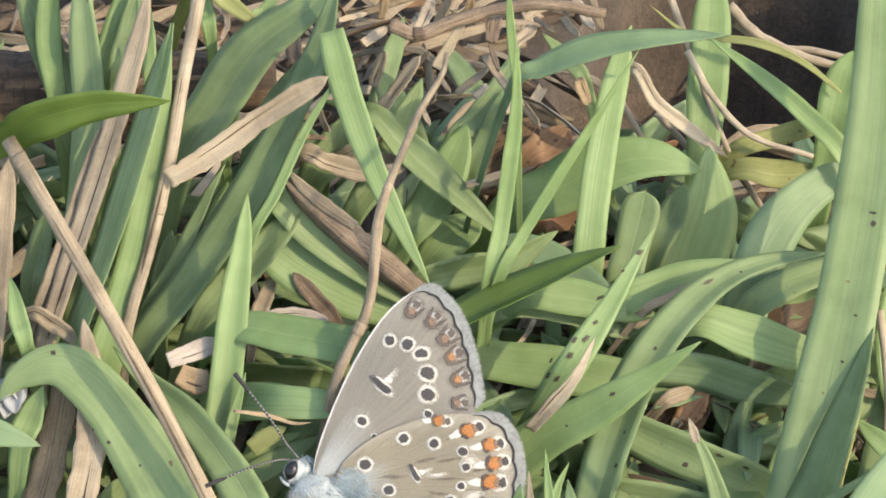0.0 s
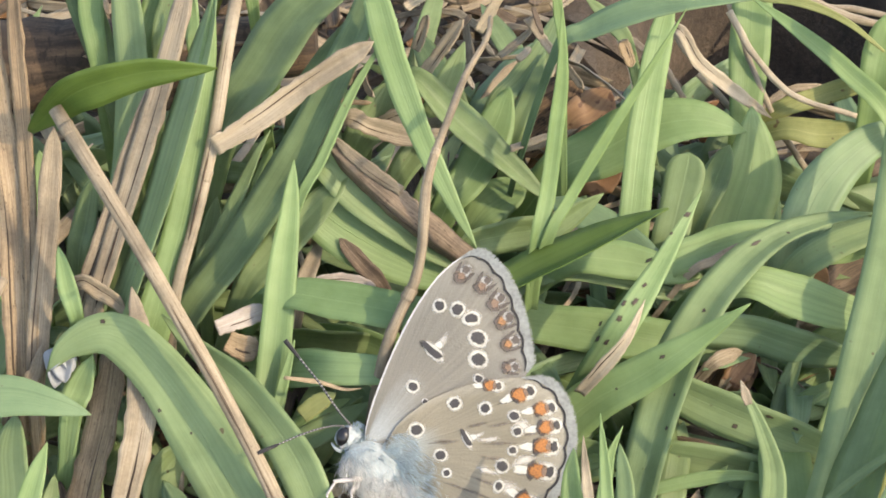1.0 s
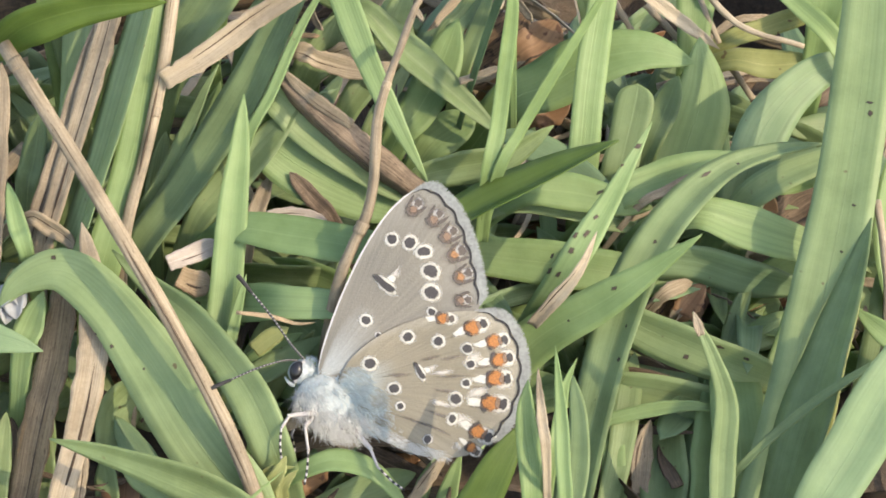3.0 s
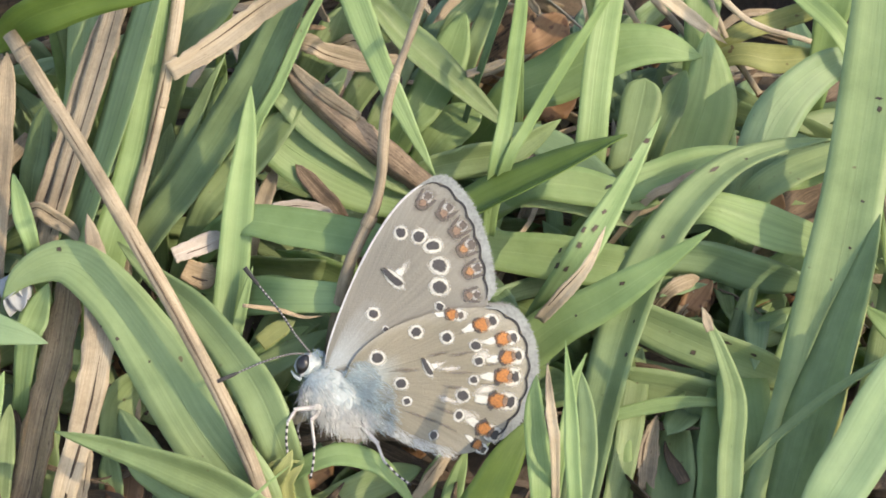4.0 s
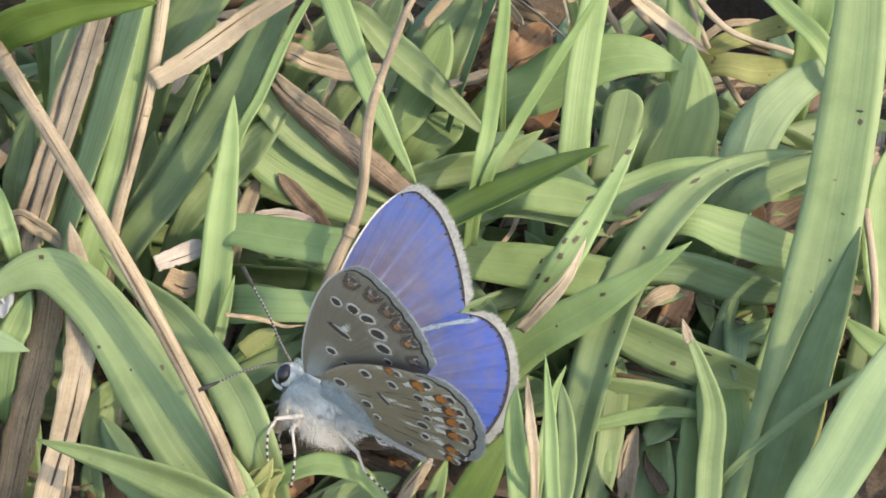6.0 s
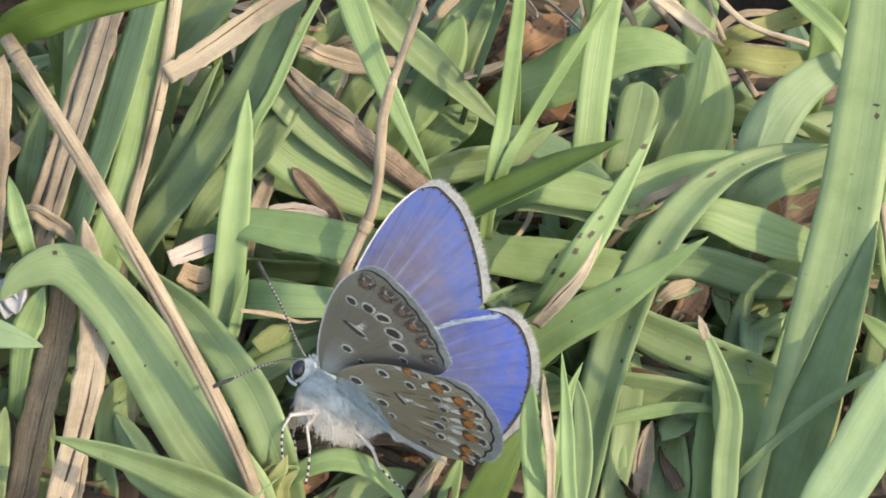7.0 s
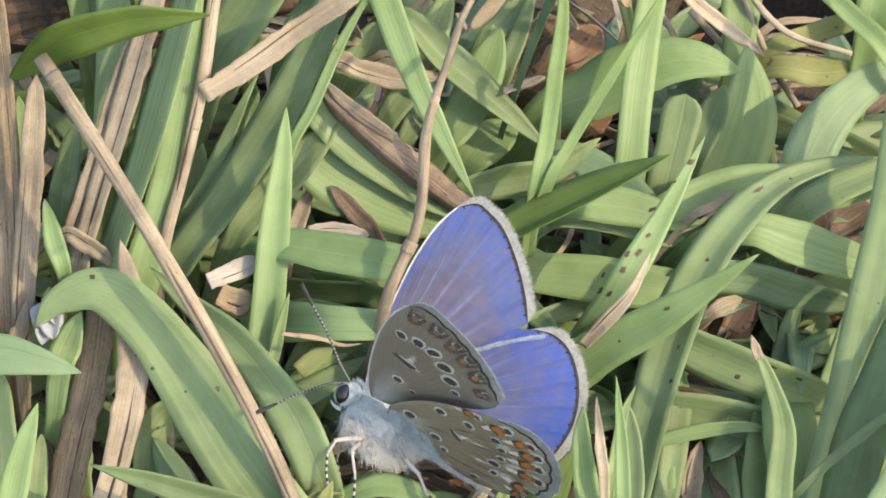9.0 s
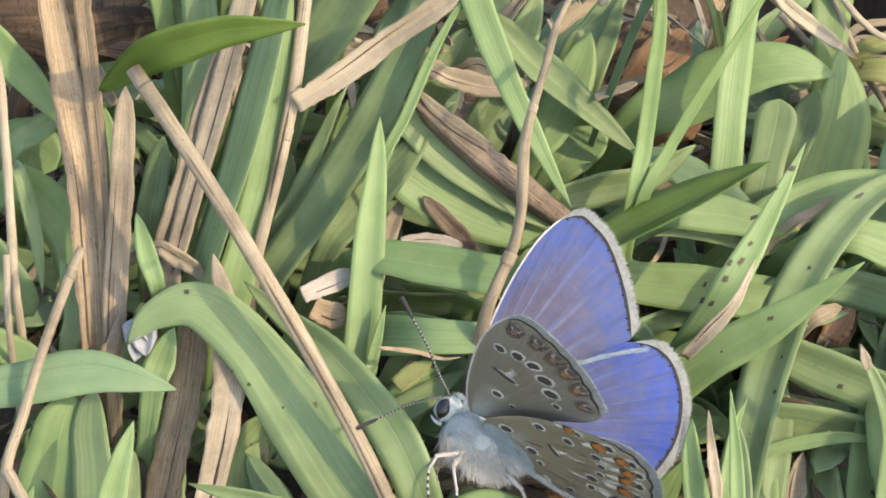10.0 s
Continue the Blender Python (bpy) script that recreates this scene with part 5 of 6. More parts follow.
def wilted_flower(u, v, d):
    """A small drooping white bloom with its cup and stalk."""
    bm = bmesh.new()
    tube(bm, [at(u + 0.6, v - 9, d - 8), at(u + 0.9, v - 2, d - 1.6), at(u + 0.5, v + 1.0, d)], 0.22 * MM, 0.30 * MM, n=12, sides=8, knots=0.2)
    ob = part("wilted_flower", bm, GREEN)
    tagged(ob, "small wilted white flower hanging under a curled leaf", "flower")
    bm = bmesh.new()
    tube(bm, [at(u - 0.3, v + 1.3, d + 0.1), at(u + 0.25, v + 1.0, d + 0.1), at(u + 0.75, v + 0.6, d)], 0.62 * MM, 0.50 * MM, n=8, sides=10, knots=0.3)
    part("cup", bm, CALYX, ob, "olive cup of the flower")
    for k, (du, dv, dd, w) in enumerate(((-1.1, -0.9, 0.5, 1.7), (0.3, -1.9, 0.6, 1.8), (-0.5, -2.3, 0.2, 1.6), (0.9, -1.1, 0.2, 1.4))):
        bm = bmesh.new()
        ribbon(bm, [at(u, v + 0.6, d), at(u + du * 0.6, v + dv * 0.4, d + dd), at(u + du, v + dv, d + dd * 0.6)], w * MM, fold=0.5, roll=k * 25 - 30, tip=3, base=0.5, thick=0.1, n=10, seed=k, torn=0.2)
        part("petal", bm, PETAL, ob, "crumpled white petal")


wilted_flower(*(-31.6, -5.5, 4.0))


# ---- butterfly ----
def scale_nodes(name):
    """What all wing scales share: place on the wing (round it and out from its root), two noises, streaks along the veins."""
    m, t, out, add = nodes_of(name)
    uv = add("ShaderNodeTexCoord").outputs["UV"]
    g = t.nodes.new("ShaderNodeTexCoord").outputs["Object"]
    sep = add("ShaderNodeSeparateXYZ", Vector=uv)
    big = add("ShaderNodeTexNoise", Vector=g, Scale=330.0, Detail=3.0).outputs[0]
    fine = add("ShaderNodeTexNoise", Vector=g, Scale=9000.0, Detail=2.0).outputs[0]
    st = add("ShaderNodeMapping", Vector=uv)
    st.inputs["Scale"].default_value = (70, 2.2, 1)
    streak = add("ShaderNodeTexNoise", Vector=st.outputs[0], Scale=1.0, Detail=3.0, Roughness=0.6).outputs[0]
    wob = math_node(t, "ADD", sep.outputs[1], math_node(t, "MULTIPLY", math_node(t, "SUBTRACT", big, 0.5), 0.28))
    return m, t, out, add, g, sep.outputs[0], wob, fine, streak


def vein_mask(t, a, veins, wide):
    line = math_node(t, "ABSOLUTE", math_node(t, "SUBTRACT", math_node(t, "FRACT", math_node(t, "MULTIPLY", a, veins)), 0.5))
    return ramp(t, line, ((0.0, (1, 1, 1)), (wide, (0, 0, 0))))


def scales_out(t, out, add, col, rough, height, through_part, glow, gloss=0.12):
    bump = add("ShaderNodeBump", Strength=0.5, Distance=0.00004, Height=height)
    p = add("ShaderNodeBsdfPrincipled", Base_Color=col, Roughness=rough, Normal=bump.outputs[0])
    p.inputs["Specular IOR Level"].default_value = gloss
    tr = add("ShaderNodeBsdfTranslucent", Color=(*glow, 1))
    mx = add("ShaderNodeMixShader", Fac=through_part)
    t.links.new(p.outputs[0], mx.inputs[1])
    t.links.new(tr.outputs[0], mx.inputs[2])
    t.links.new(mx.outputs[0], out.inputs[0])


def under_material(name, root, field, edge, through_part, glow, veins=9.0, vein=0.2):
    """Powdery underside: colour from the root to the edge, faint streaks and darker veins."""
    m, t, out, add, g, a, wob, fine, streak = scale_nodes(name)
    col = ramp(t, wob, ((0.08, root), (0.36, field), (0.74, field), (0.96, edge)))
    shade = math_node(t, "ADD", 0.42, math_node(t, "ADD", math_node(t, "MULTIPLY", streak, 0.76), math_node(t, "MULTIPLY", fine, 0.40)))
    col = mixed(t, 1.0, col, add("ShaderNodeCombineColor", Red=shade, Green=shade, Blue=shade).outputs[0], "MULTIPLY")
    mask = math_node(t, "MULTIPLY", vein_mask(t, a, veins, 0.07), vein)
    col = mixed(t, mask, col, tuple(c * 0.6 for c in field))
    scales_out(t, out, add, col, 0.6, math_node(t, "ADD", mask, math_node(t, "ADD", fine, streak)), through_part, glow, 0.9)
    return m


def upper_material(name, root, field, edge, vein_col, through_part, glow, veins=16.0):
    """Blue upperside: grey-violet dust in the field, clear blue at root and edge, pale veins that fan out."""
    m, t, out, add, g, a, wob, fine, streak = scale_nodes(name)
    col = ramp(t, wob, ((0.10, root), (0.42, field), (0.66, field), (0.90, edge)))
    dust = add("ShaderNodeTexNoise", Vector=g, Scale=1300.0, Detail=5.0, Roughness=0.7).outputs[0]
    col = mixed(t, ramp(t, dust, ((0.42, (0, 0, 0)), (0.68, (0.75, 0.75, 0.75)))), col, tuple(0.5 * f + 0.5 * v for f, v in zip(field, (0.13, 0.115, 0.125))))
    col = mixed(t, ramp(t, streak, ((0.52, (0, 0, 0)), (0.72, (0.7, 0.7, 0.7)))), col, edge)
    shade = math_node(t, "ADD", 0.38, math_node(t, "ADD", math_node(t, "MULTIPLY", streak, 0.75), math_node(t, "MULTIPLY", dust, 0.50)))
    col = mixed(t, 1.0, col, add("ShaderNodeCombineColor", Red=shade, Green=shade, Blue=shade).outputs[0], "MULTIPLY")
    fan = math_node(t, "MULTIPLY", vein_mask(t, a, veins, 0.11), math_node(t, "ADD", -0.18, math_node(t, "MULTIPLY", dust, 1.2)))
    col = mixed(t, fan, col, ramp(t, wob, ((0.60, vein_col), (0.88, tuple(c * 0.35 for c in edge)))))
    scales_out(t, out, add, col, 0.45, math_node(t, "ADD", fan, math_node(t, "ADD", fine, streak)), through_part, glow)
    return m


UNDER_FORE = under_material("underside_grey", (0.30, 0.315, 0.30), (0.152, 0.138, 0.108), (0.185, 0.172, 0.140), 0.26, (0.12, 0.102, 0.022), vein=0.15)
UNDER_HIND = under_material("underside_buff", (0.29, 0.335, 0.33), (0.178, 0.152, 0.100), (0.24, 0.215, 0.16), 0.26, (0.12, 0.104, 0.022), vein=0.22)
UPPER = upper_material("upperside_blue", (0.078, 0.125, 0.28), (0.080, 0.077, 0.124), (0.046, 0.084, 0.245), (0.20, 0.25, 0.37), 0.20, (0.55, 0.48, 0.34), 11.0)
UPPER_HIND = upper_material("upperside_blue_hind", (0.16, 0.21, 0.30), (0.060, 0.078, 0.175), (0.028, 0.070, 0.30), (0.14, 0.20, 0.38), 0.22, (0.55, 0.46, 0.30))
WHITE = plain("white_scales", (0.42, 0.41, 0.39), 0.7, 0.16, 6000.0, 0.2)
FRINGE = plain("white_fringe", (0.36, 0.375, 0.36), 0.8, 0.30, 4200.0, 0.55)
RING = patch_material("white_ring_scales", (0.41, 0.395, 0.345), 0.95, 0.34, 0.15, 7000.0)
SMEAR = patch_material("whitish_smear", (0.46, 0.43, 0.38), 0.75, 0.8, 0.2, 4000.0)
DARK = patch_material("black_spot_scales", (0.024, 0.021, 0.021), 1.0, 0.25, 0.4, 8000.0)
DUSK = patch_material("grey_brown_spot", (0.060, 0.047, 0.038), 0.95, 0.3, 0.3, 8000.0)
GLOW = patch_material("orange_spot_scales", (0.255, 0.094, 0.019), 1.0, 0.40, 0.35, 7000.0)
AMBER_SPOT = patch_material("amber_spot_scales", (0.22, 0.105, 0.040), 0.95, 0.5, 0.4, 7000.0)
PALE = patch_material("pale_cell_scales", (0.28, 0.27, 0.25), 0.9, 0.30, 0.15, 7000.0)
HALO = patch_material("brown_dust", (0.115, 0.092, 0.072), 0.7, 0.8, 0.3, 5000.0)
DULL = patch_material("dull_orange_spot", (0.145, 0.092, 0.060), 0.9, 0.4, 0.3, 7000.0)
BLACK = plain("black_scales", (0.016, 0.015, 0.016), 0.9, 0.5, 6000.0)
PALE_FUR = plain("pale_fur", (0.60, 0.595, 0.565), 0.8, 0.2, 4000.0, 0.25)
BLUE_FUR = plain("pale_blue_fur", (0.38, 0.465, 0.49), 0.8, 0.25, 4000.0, 0.25)
GREY_FUR = plain("grey_fur", (0.38, 0.41, 0.40), 0.8, 0.25, 4000.0, 0.2)
EYE = plain("eye_black", (0.005, 0.004, 0.005), 0.30, 0.3, 9000.0)
DULL_WHITE = plain("feeler_white", (0.21, 0.20, 0.185), 0.7, 0.15, 5000.0)
LEG = plain("leg_white", (0.33, 0.305, 0.285), 0.7, 0.15, 5000.0)


def camber(x, y):
    return -0.0028 * (x * x + y * y) + 0.10 * math.sin(x * 0.7 + 0.4) * math.sin(y * 0.55)


def outline_of(ctrl, n):
    return curve_points([(x, y, 0) for x, y in ctrl], n)[0]


def wing_plate(name, root, ctrl, faces, parent, label, n=84, rings=14):
    """A cambered plate fanned out from the root; faces: materials of its viewer side and its other side."""
    out = outline_of(ctrl + ctrl[:1], n)[:-1]
    bm = bmesh.new()
    uvl = bm.loops.layers.uv.verify()
    for side, sign in ((0, 1), (1, -1)):
        grid = []
        for i, p in enumerate(out):
            col = []
            for k in range(1, rings + 1):
                f = k / rings
                x, y = root[0] + (p.x - root[0]) * f, root[1] + (p.y - root[1]) * f
                col.append(bm.verts.new(Vector((x, y, camber(x, y) + sign * 0.02 * (1.25 - f))) * MM))
            grid.append(col)
        c = bm.verts.new(Vector((root[0], root[1], camber(*root) + sign * 0.021)) * MM)
        for i in range(len(out)):
            j = (i + 1) % len(out)
            quads = [(c, grid[i][0], grid[j][0])] + [(grid[i][k], grid[i][k + 1], grid[j][k + 1], grid[j][k]) for k in range(rings - 1)]
            for q, vs in enumerate(quads):
                f = bm.faces.new(vs[::-1] if sign > 0 else vs)
                f.smooth = True
                f.material_index = side
                for l in f.loops:
                    v = l.vert
                    if v is c:
                        l[uvl].uv = (i / len(out), 0)
                    else:
                        ii, kk = (i, grid[i].index(v)) if v in grid[i] else (j, grid[j].index(v))
                        l[uvl].uv = ((ii if ii >= i else i + 1) / len(out), (kk + 1) / rings)
    bmesh.ops.remove_doubles(bm, verts=bm.verts, dist=1e-7)
    return part(name, bm, faces, parent, label)


def edge_strip(ctrl, inward, outward, z, teeth, seed, spikes=(), wave=0.0):
    """A strip along an open edge, with a toothed outer rim and, if wanted, short spikes inwards."""
    rng = random.Random(seed)
    n = teeth
    C, S, L = curve_points([(x, y, 0) for x, y in ctrl], n)
    bm = bmesh.new()
    rows = []
    for i, (p, s) in enumerate(zip(C, S)):
        t = (C[min(i + 1, n)] - C[max(i - 1, 0)]).normalized()
        nrm = Vector((-t.y, t.x, 0))
        p = p + nrm * wave * (abs(math.sin(math.pi * 7 * s)) - 0.8)
        fade = min(1, 6 * s + 0.04, 12 * (1 - s) + 0.15)
        o = outward * fade * (1 + 0.05 * math.sin(s * 75) + rng.uniform(-0.10, 0.10))
        spike = max((max(0.0, 1 - abs(s - c) / 0.008) * h for c, h in spikes), default=0.0)
        a, b = p - nrm * (inward * fade + spike), p + nrm * o
        rows.append([Vector((q.x, q.y, camber(q.x, q.y) + dz)) * MM for q in (a, b) for dz in (z + 0.018, z - 0.018)])
    V = [[bm.verts.new(p) for p in r] for r in rows]
    for a, b in zip(V, V[1:]):
        for i, j in ((0, 2), (2, 3), (3, 1), (1, 0)):
            bm.faces.new((a[i], a[j], b[j], b[i]))
    bm.faces.new(V[0])
    bm.faces.new(V[-1][::-1])
    bmesh.ops.recalc_face_normals(bm, faces=bm.faces)
    return bm


def fringe_hairs(ctrl, length, amount, seed):
    """A narrow band along the wing's edge with fine flat hairs standing out from it in two layers."""
    rng = random.Random(seed)
    bm = edge_strip(ctrl, 0.05, length * 0.74, 0.0, 150, seed)
    C, S, L = curve_points([(x, y, 0) for x, y in ctrl], amount)
    for i, (p, s) in enumerate(zip(C, S)):
        t = (C[min(i + 1, amount)] - C[max(i - 1, 0)]).normalized()
        nrm = (Vector((-t.y, t.x, 0)) + t * rng.gauss(0.05, 0.09)).normalized()
        fade = min(1, 6 * s + 0.06, 12 * (1 - s) + 0.2)
        for dz in (0.024, -0.024):
            o = length * fade * rng.uniform(0.90, 1.04)
            w = L / amount * rng.uniform(0.55, 0.85)
            lift = dz + rng.uniform(-0.012, 0.012)
            q = [p + nrm * o * 0.10 - t * w, p + nrm * o * 0.10 + t * w, p + nrm * o * 0.7 + t * w * 0.8, p + nrm * o, p + nrm * o * 0.7 - t * w * 0.8]
            bm.faces.new([bm.verts.new(Vector((v.x, v.y, camber(v.x, v.y) + lift)) * MM) for v in q])
    return bm


def blob(bm, x, y, rx, ry, turn, z, mat, seed, rough=0.10, n=18):
    """A small raised patch of scales with an uneven rim."""
    a = radians(turn)
    z = 0.03 + (z - 0.028) * 3.2
    uvl = bm.loops.layers.uv.verify()
    rx, ry = rx * 1.12, ry * 1.12
    vs = []
    for k in range(n):
        q = math.tau * k / n
        w = 1 + rough * noise.noise(Vector((math.cos(q) * 1.6, math.sin(q) * 1.6, seed * 1.37)))
        px, py = rx * math.cos(q) * w, ry * math.sin(q) * w
        vs.append((x + px * math.cos(a) - py * math.sin(a), y + px * math.sin(a) + py * math.cos(a)))
    mid = bm.verts.new(Vector((x, y, camber(x, y) + z)) * MM)
    fan = []
    for s in (0.36, 0.70, 1.0):
        ps = [(x + (p - x) * s, y + (q - y) * s) for p, q in vs]
        fan.append((s, [bm.verts.new(Vector((p, q, camber(p, q) + z)) * MM) for p, q in ps]))
    share = {mid: 0.0}
    for s, r in fan:
        share.update((v, s) for v in r)
    for k in range(n):
        j = (k + 1) % n
        a0, a1, a2 = fan[0][1], fan[1][1], fan[2][1]
        for quad in ((mid, a0[k], a0[j]), (a0[k], a1[k], a1[j], a0[j]), (a1[k], a2[k], a2[j], a1[j])):
            f = bm.faces.new(quad)
            f.material_index = mat
            for l in f.loops:
                l[uvl].uv = (k / n, share[l.vert])


def eyespot(wing, p, white, black, stretch=1.0, turn=0.0):
    bm = bmesh.new()
    s = p[0] * 3 + p[1]
    blob(bm, *p, white * 0.9 * (1 + (stretch - 1) * 0.5), white * 0.9, turn, 0.040, 0, s, 0.10)
    blob(bm, *p, black * stretch, black, turn, 0.056, 1, s + 5, 0.22)
    part("eyespot", bm, (RING, DARK), wing, "black spot ringed with white")


def bar_spot(wing, p, length, turn, tail):
    """The mark in the middle of the cell: a black bar in a white patch with a drawn-out point."""
    bm = bmesh.new()
    blob(bm, *p, length * 0.74, length * 0.34, turn, 0.040, 0, 3.3, 0.3)
    blob(bm, p[0] + tail[0], p[1] + tail[1], length * 0.62, length * 0.24, math.degrees(math.atan2(tail[1], tail[0])), 0.036, 2, 8.1, 0.4)
    blob(bm, p[0] + tail[0] * 0.6, p[1] + tail[1] * 0.6, length * 0.34, length * 0.22, math.degrees(math.atan2(tail[1], tail[0])), 0.038, 0, 8.4, 0.4)
    blob(bm, *p, length * 0.72, length * 0.21, turn, 0.058, 1, 9.3, 0.5)
    part("cell_spot", bm, (RING, DARK, SMEAR), wing, "black bar in a white patch")


def lunule(wing, p, size, turn, strong):
    """A mark of the border: black chevron, orange spot and dark outer spot on white; turn: the way to the wing's edge."""
    bm = bmesh.new()
    a = radians(turn)
    ox, oy = math.cos(a), math.sin(a)
    s = p[0] * 2.1 + p[1] * 3.7
    for f, rx, ry, z, mat, k, rough in ((-1.75, 1.25, 0.50, 0.034, 0, 6, 0.4), (0.75, 1.35, 1.10, 0.034, 0, 0, 0.2), (-0.78, 0.62, 1.02, 0.044, 1 if strong > 0.5 else 2, 1, 0.3),
                                        (-0.15, 1.02, 0.92, 0.050, 3 if strong > 0.4 else 4, 2, 0.35), (0.55, 0.36, 0.70, 0.052, 4, 4, 0.4), (1.18, 0.42, 0.62, 0.058, 1 if strong > 0.7 else 2, 3, 0.3)):
        blob(bm, p[0] + ox * size * f, p[1] + oy * size * f, size * rx, size * ry, turn, z, mat, s + k, rough)
    part("border_spot", bm, (RING, DARK, DUSK, GLOW, DULL), wing, "orange border spot edged black on white" if strong > 0.4 else "dull brown border spot on white")


def ocellus(wing, p, size, turn, strong):
    """A mark of the forewing's border: a dark scalloped arch round a pale cell with a dull spot in it."""
    bm = bmesh.new()
    a = radians(turn)
    ox, oy = math.cos(a), math.sin(a)
    s = p[0] * 2.7 + p[1] * 1.9
    x, y = p[0] + ox * size * 1.0, p[1] + oy * size * 1.0
    blob(bm, p[0] + ox * size * 0.5, p[1] + oy * size * 0.5, size * 2.2, size * 1.65, turn, 0.028, 4, s, 0.2)
    for side in (1, -1):
        blob(bm, p[0] + ox * size * 0.75 - oy * side * size * 1.12, p[1] + oy * size * 0.75 + ox * side * size * 1.12, size * 1.15, size * 0.24, turn + 12 * side, 0.034, 0, s + 5 + side, 0.5)
    blob(bm, x + ox * size * 0.10, y + oy * size * 0.10, size * 1.00, size * 0.86, turn, 0.034, 1, s + 1, 0.2)
    blob(bm, p[0] - ox * size * 0.35, p[1] - oy * size * 0.35, size * 0.80, size * 1.16, turn, 0.040, 0, s + 4, 0.3)
    blob(bm, p[0] + ox * size * 0.10, p[1] + oy * size * 0.10, size * 0.72, size * 0.72, turn, 0.046, 3 if strong > 0.7 else 2, s + 2, 0.4)
    blob(bm, x + ox * size * 0.35, y + oy * size * 0.35, size * 0.62, size * 0.66, turn, 0.044, 0, s + 3, 0.4)
    part("border_spot", bm, (DUSK, PALE, DULL, AMBER_SPOT, HALO), wing, "scalloped dark border spot with a dull orange centre")


FORE_ROOT = (-0.16, 0.32)
FORE = [(-0.48, 0.32), (-0.16, 2.00), (0.60, 4.33), (1.60, 6.82), (2.89, 9.42), (4.33, 11.63), (5.61, 12.95), (6.66, 13.59),
        (7.46, 13.59), (8.34, 12.95), (9.22, 11.95), (9.94, 10.43), (10.51, 8.62), (10.87, 6.82), (11.03, 5.29), (9.62, 4.65), (6.42, 3.77), (3.61, 2.33), (1.20, 0.48)]
FORE_NEAR = FORE[:15] + [(9.90, 4.10), (6.60, 2.50), (3.80, 1.10), (1.30, 0.10)]
FORE_EDGE = [(6.09, 13.35), (7.46, 13.59), (8.34, 12.95), (9.22, 11.95), (9.94, 10.43), (10.51, 8.62), (10.87, 6.82), (10.99, 5.37)]
COSTA = [(-0.48, 0.32), (-0.16, 2.00), (0.60, 4.33), (1.60, 6.82), (2.89, 9.42), (4.33, 11.63), (5.61, 12.95), (6.50, 13.55)]
HIND_ROOT = (1.12, -0.32)
HIND = [(0.96, -0.20), (1.84, 1.52), (3.61, 3.01), (5.61, 4.01), (8.02, 4.73), (10.43, 4.97), (12.03, 4.65),
        (13.07, 3.81), (13.67, 2.61), (13.95, 1.20), (13.87, -0.40), (13.39, -2.00), (12.51, -3.41), (11.55, -4.41), (10.10, -5.29), (8.02, -5.45), (5.61, -4.89), (3.21, -3.53), (1.60, -1.84)]
HIND_FAR = HIND[:14] + [(10.10, -4.49), (8.02, -4.25), (5.61, -3.61), (3.21, -2.65), (1.60, -1.52)]
HIND_EDGE = [(10.67, 4.97), (12.03, 4.65), (13.07, 3.81), (13.67, 2.61), (13.95, 1.20), (13.87, -0.40), (13.39, -2.00), (12.51, -3.41), (11.63, -4.33)]


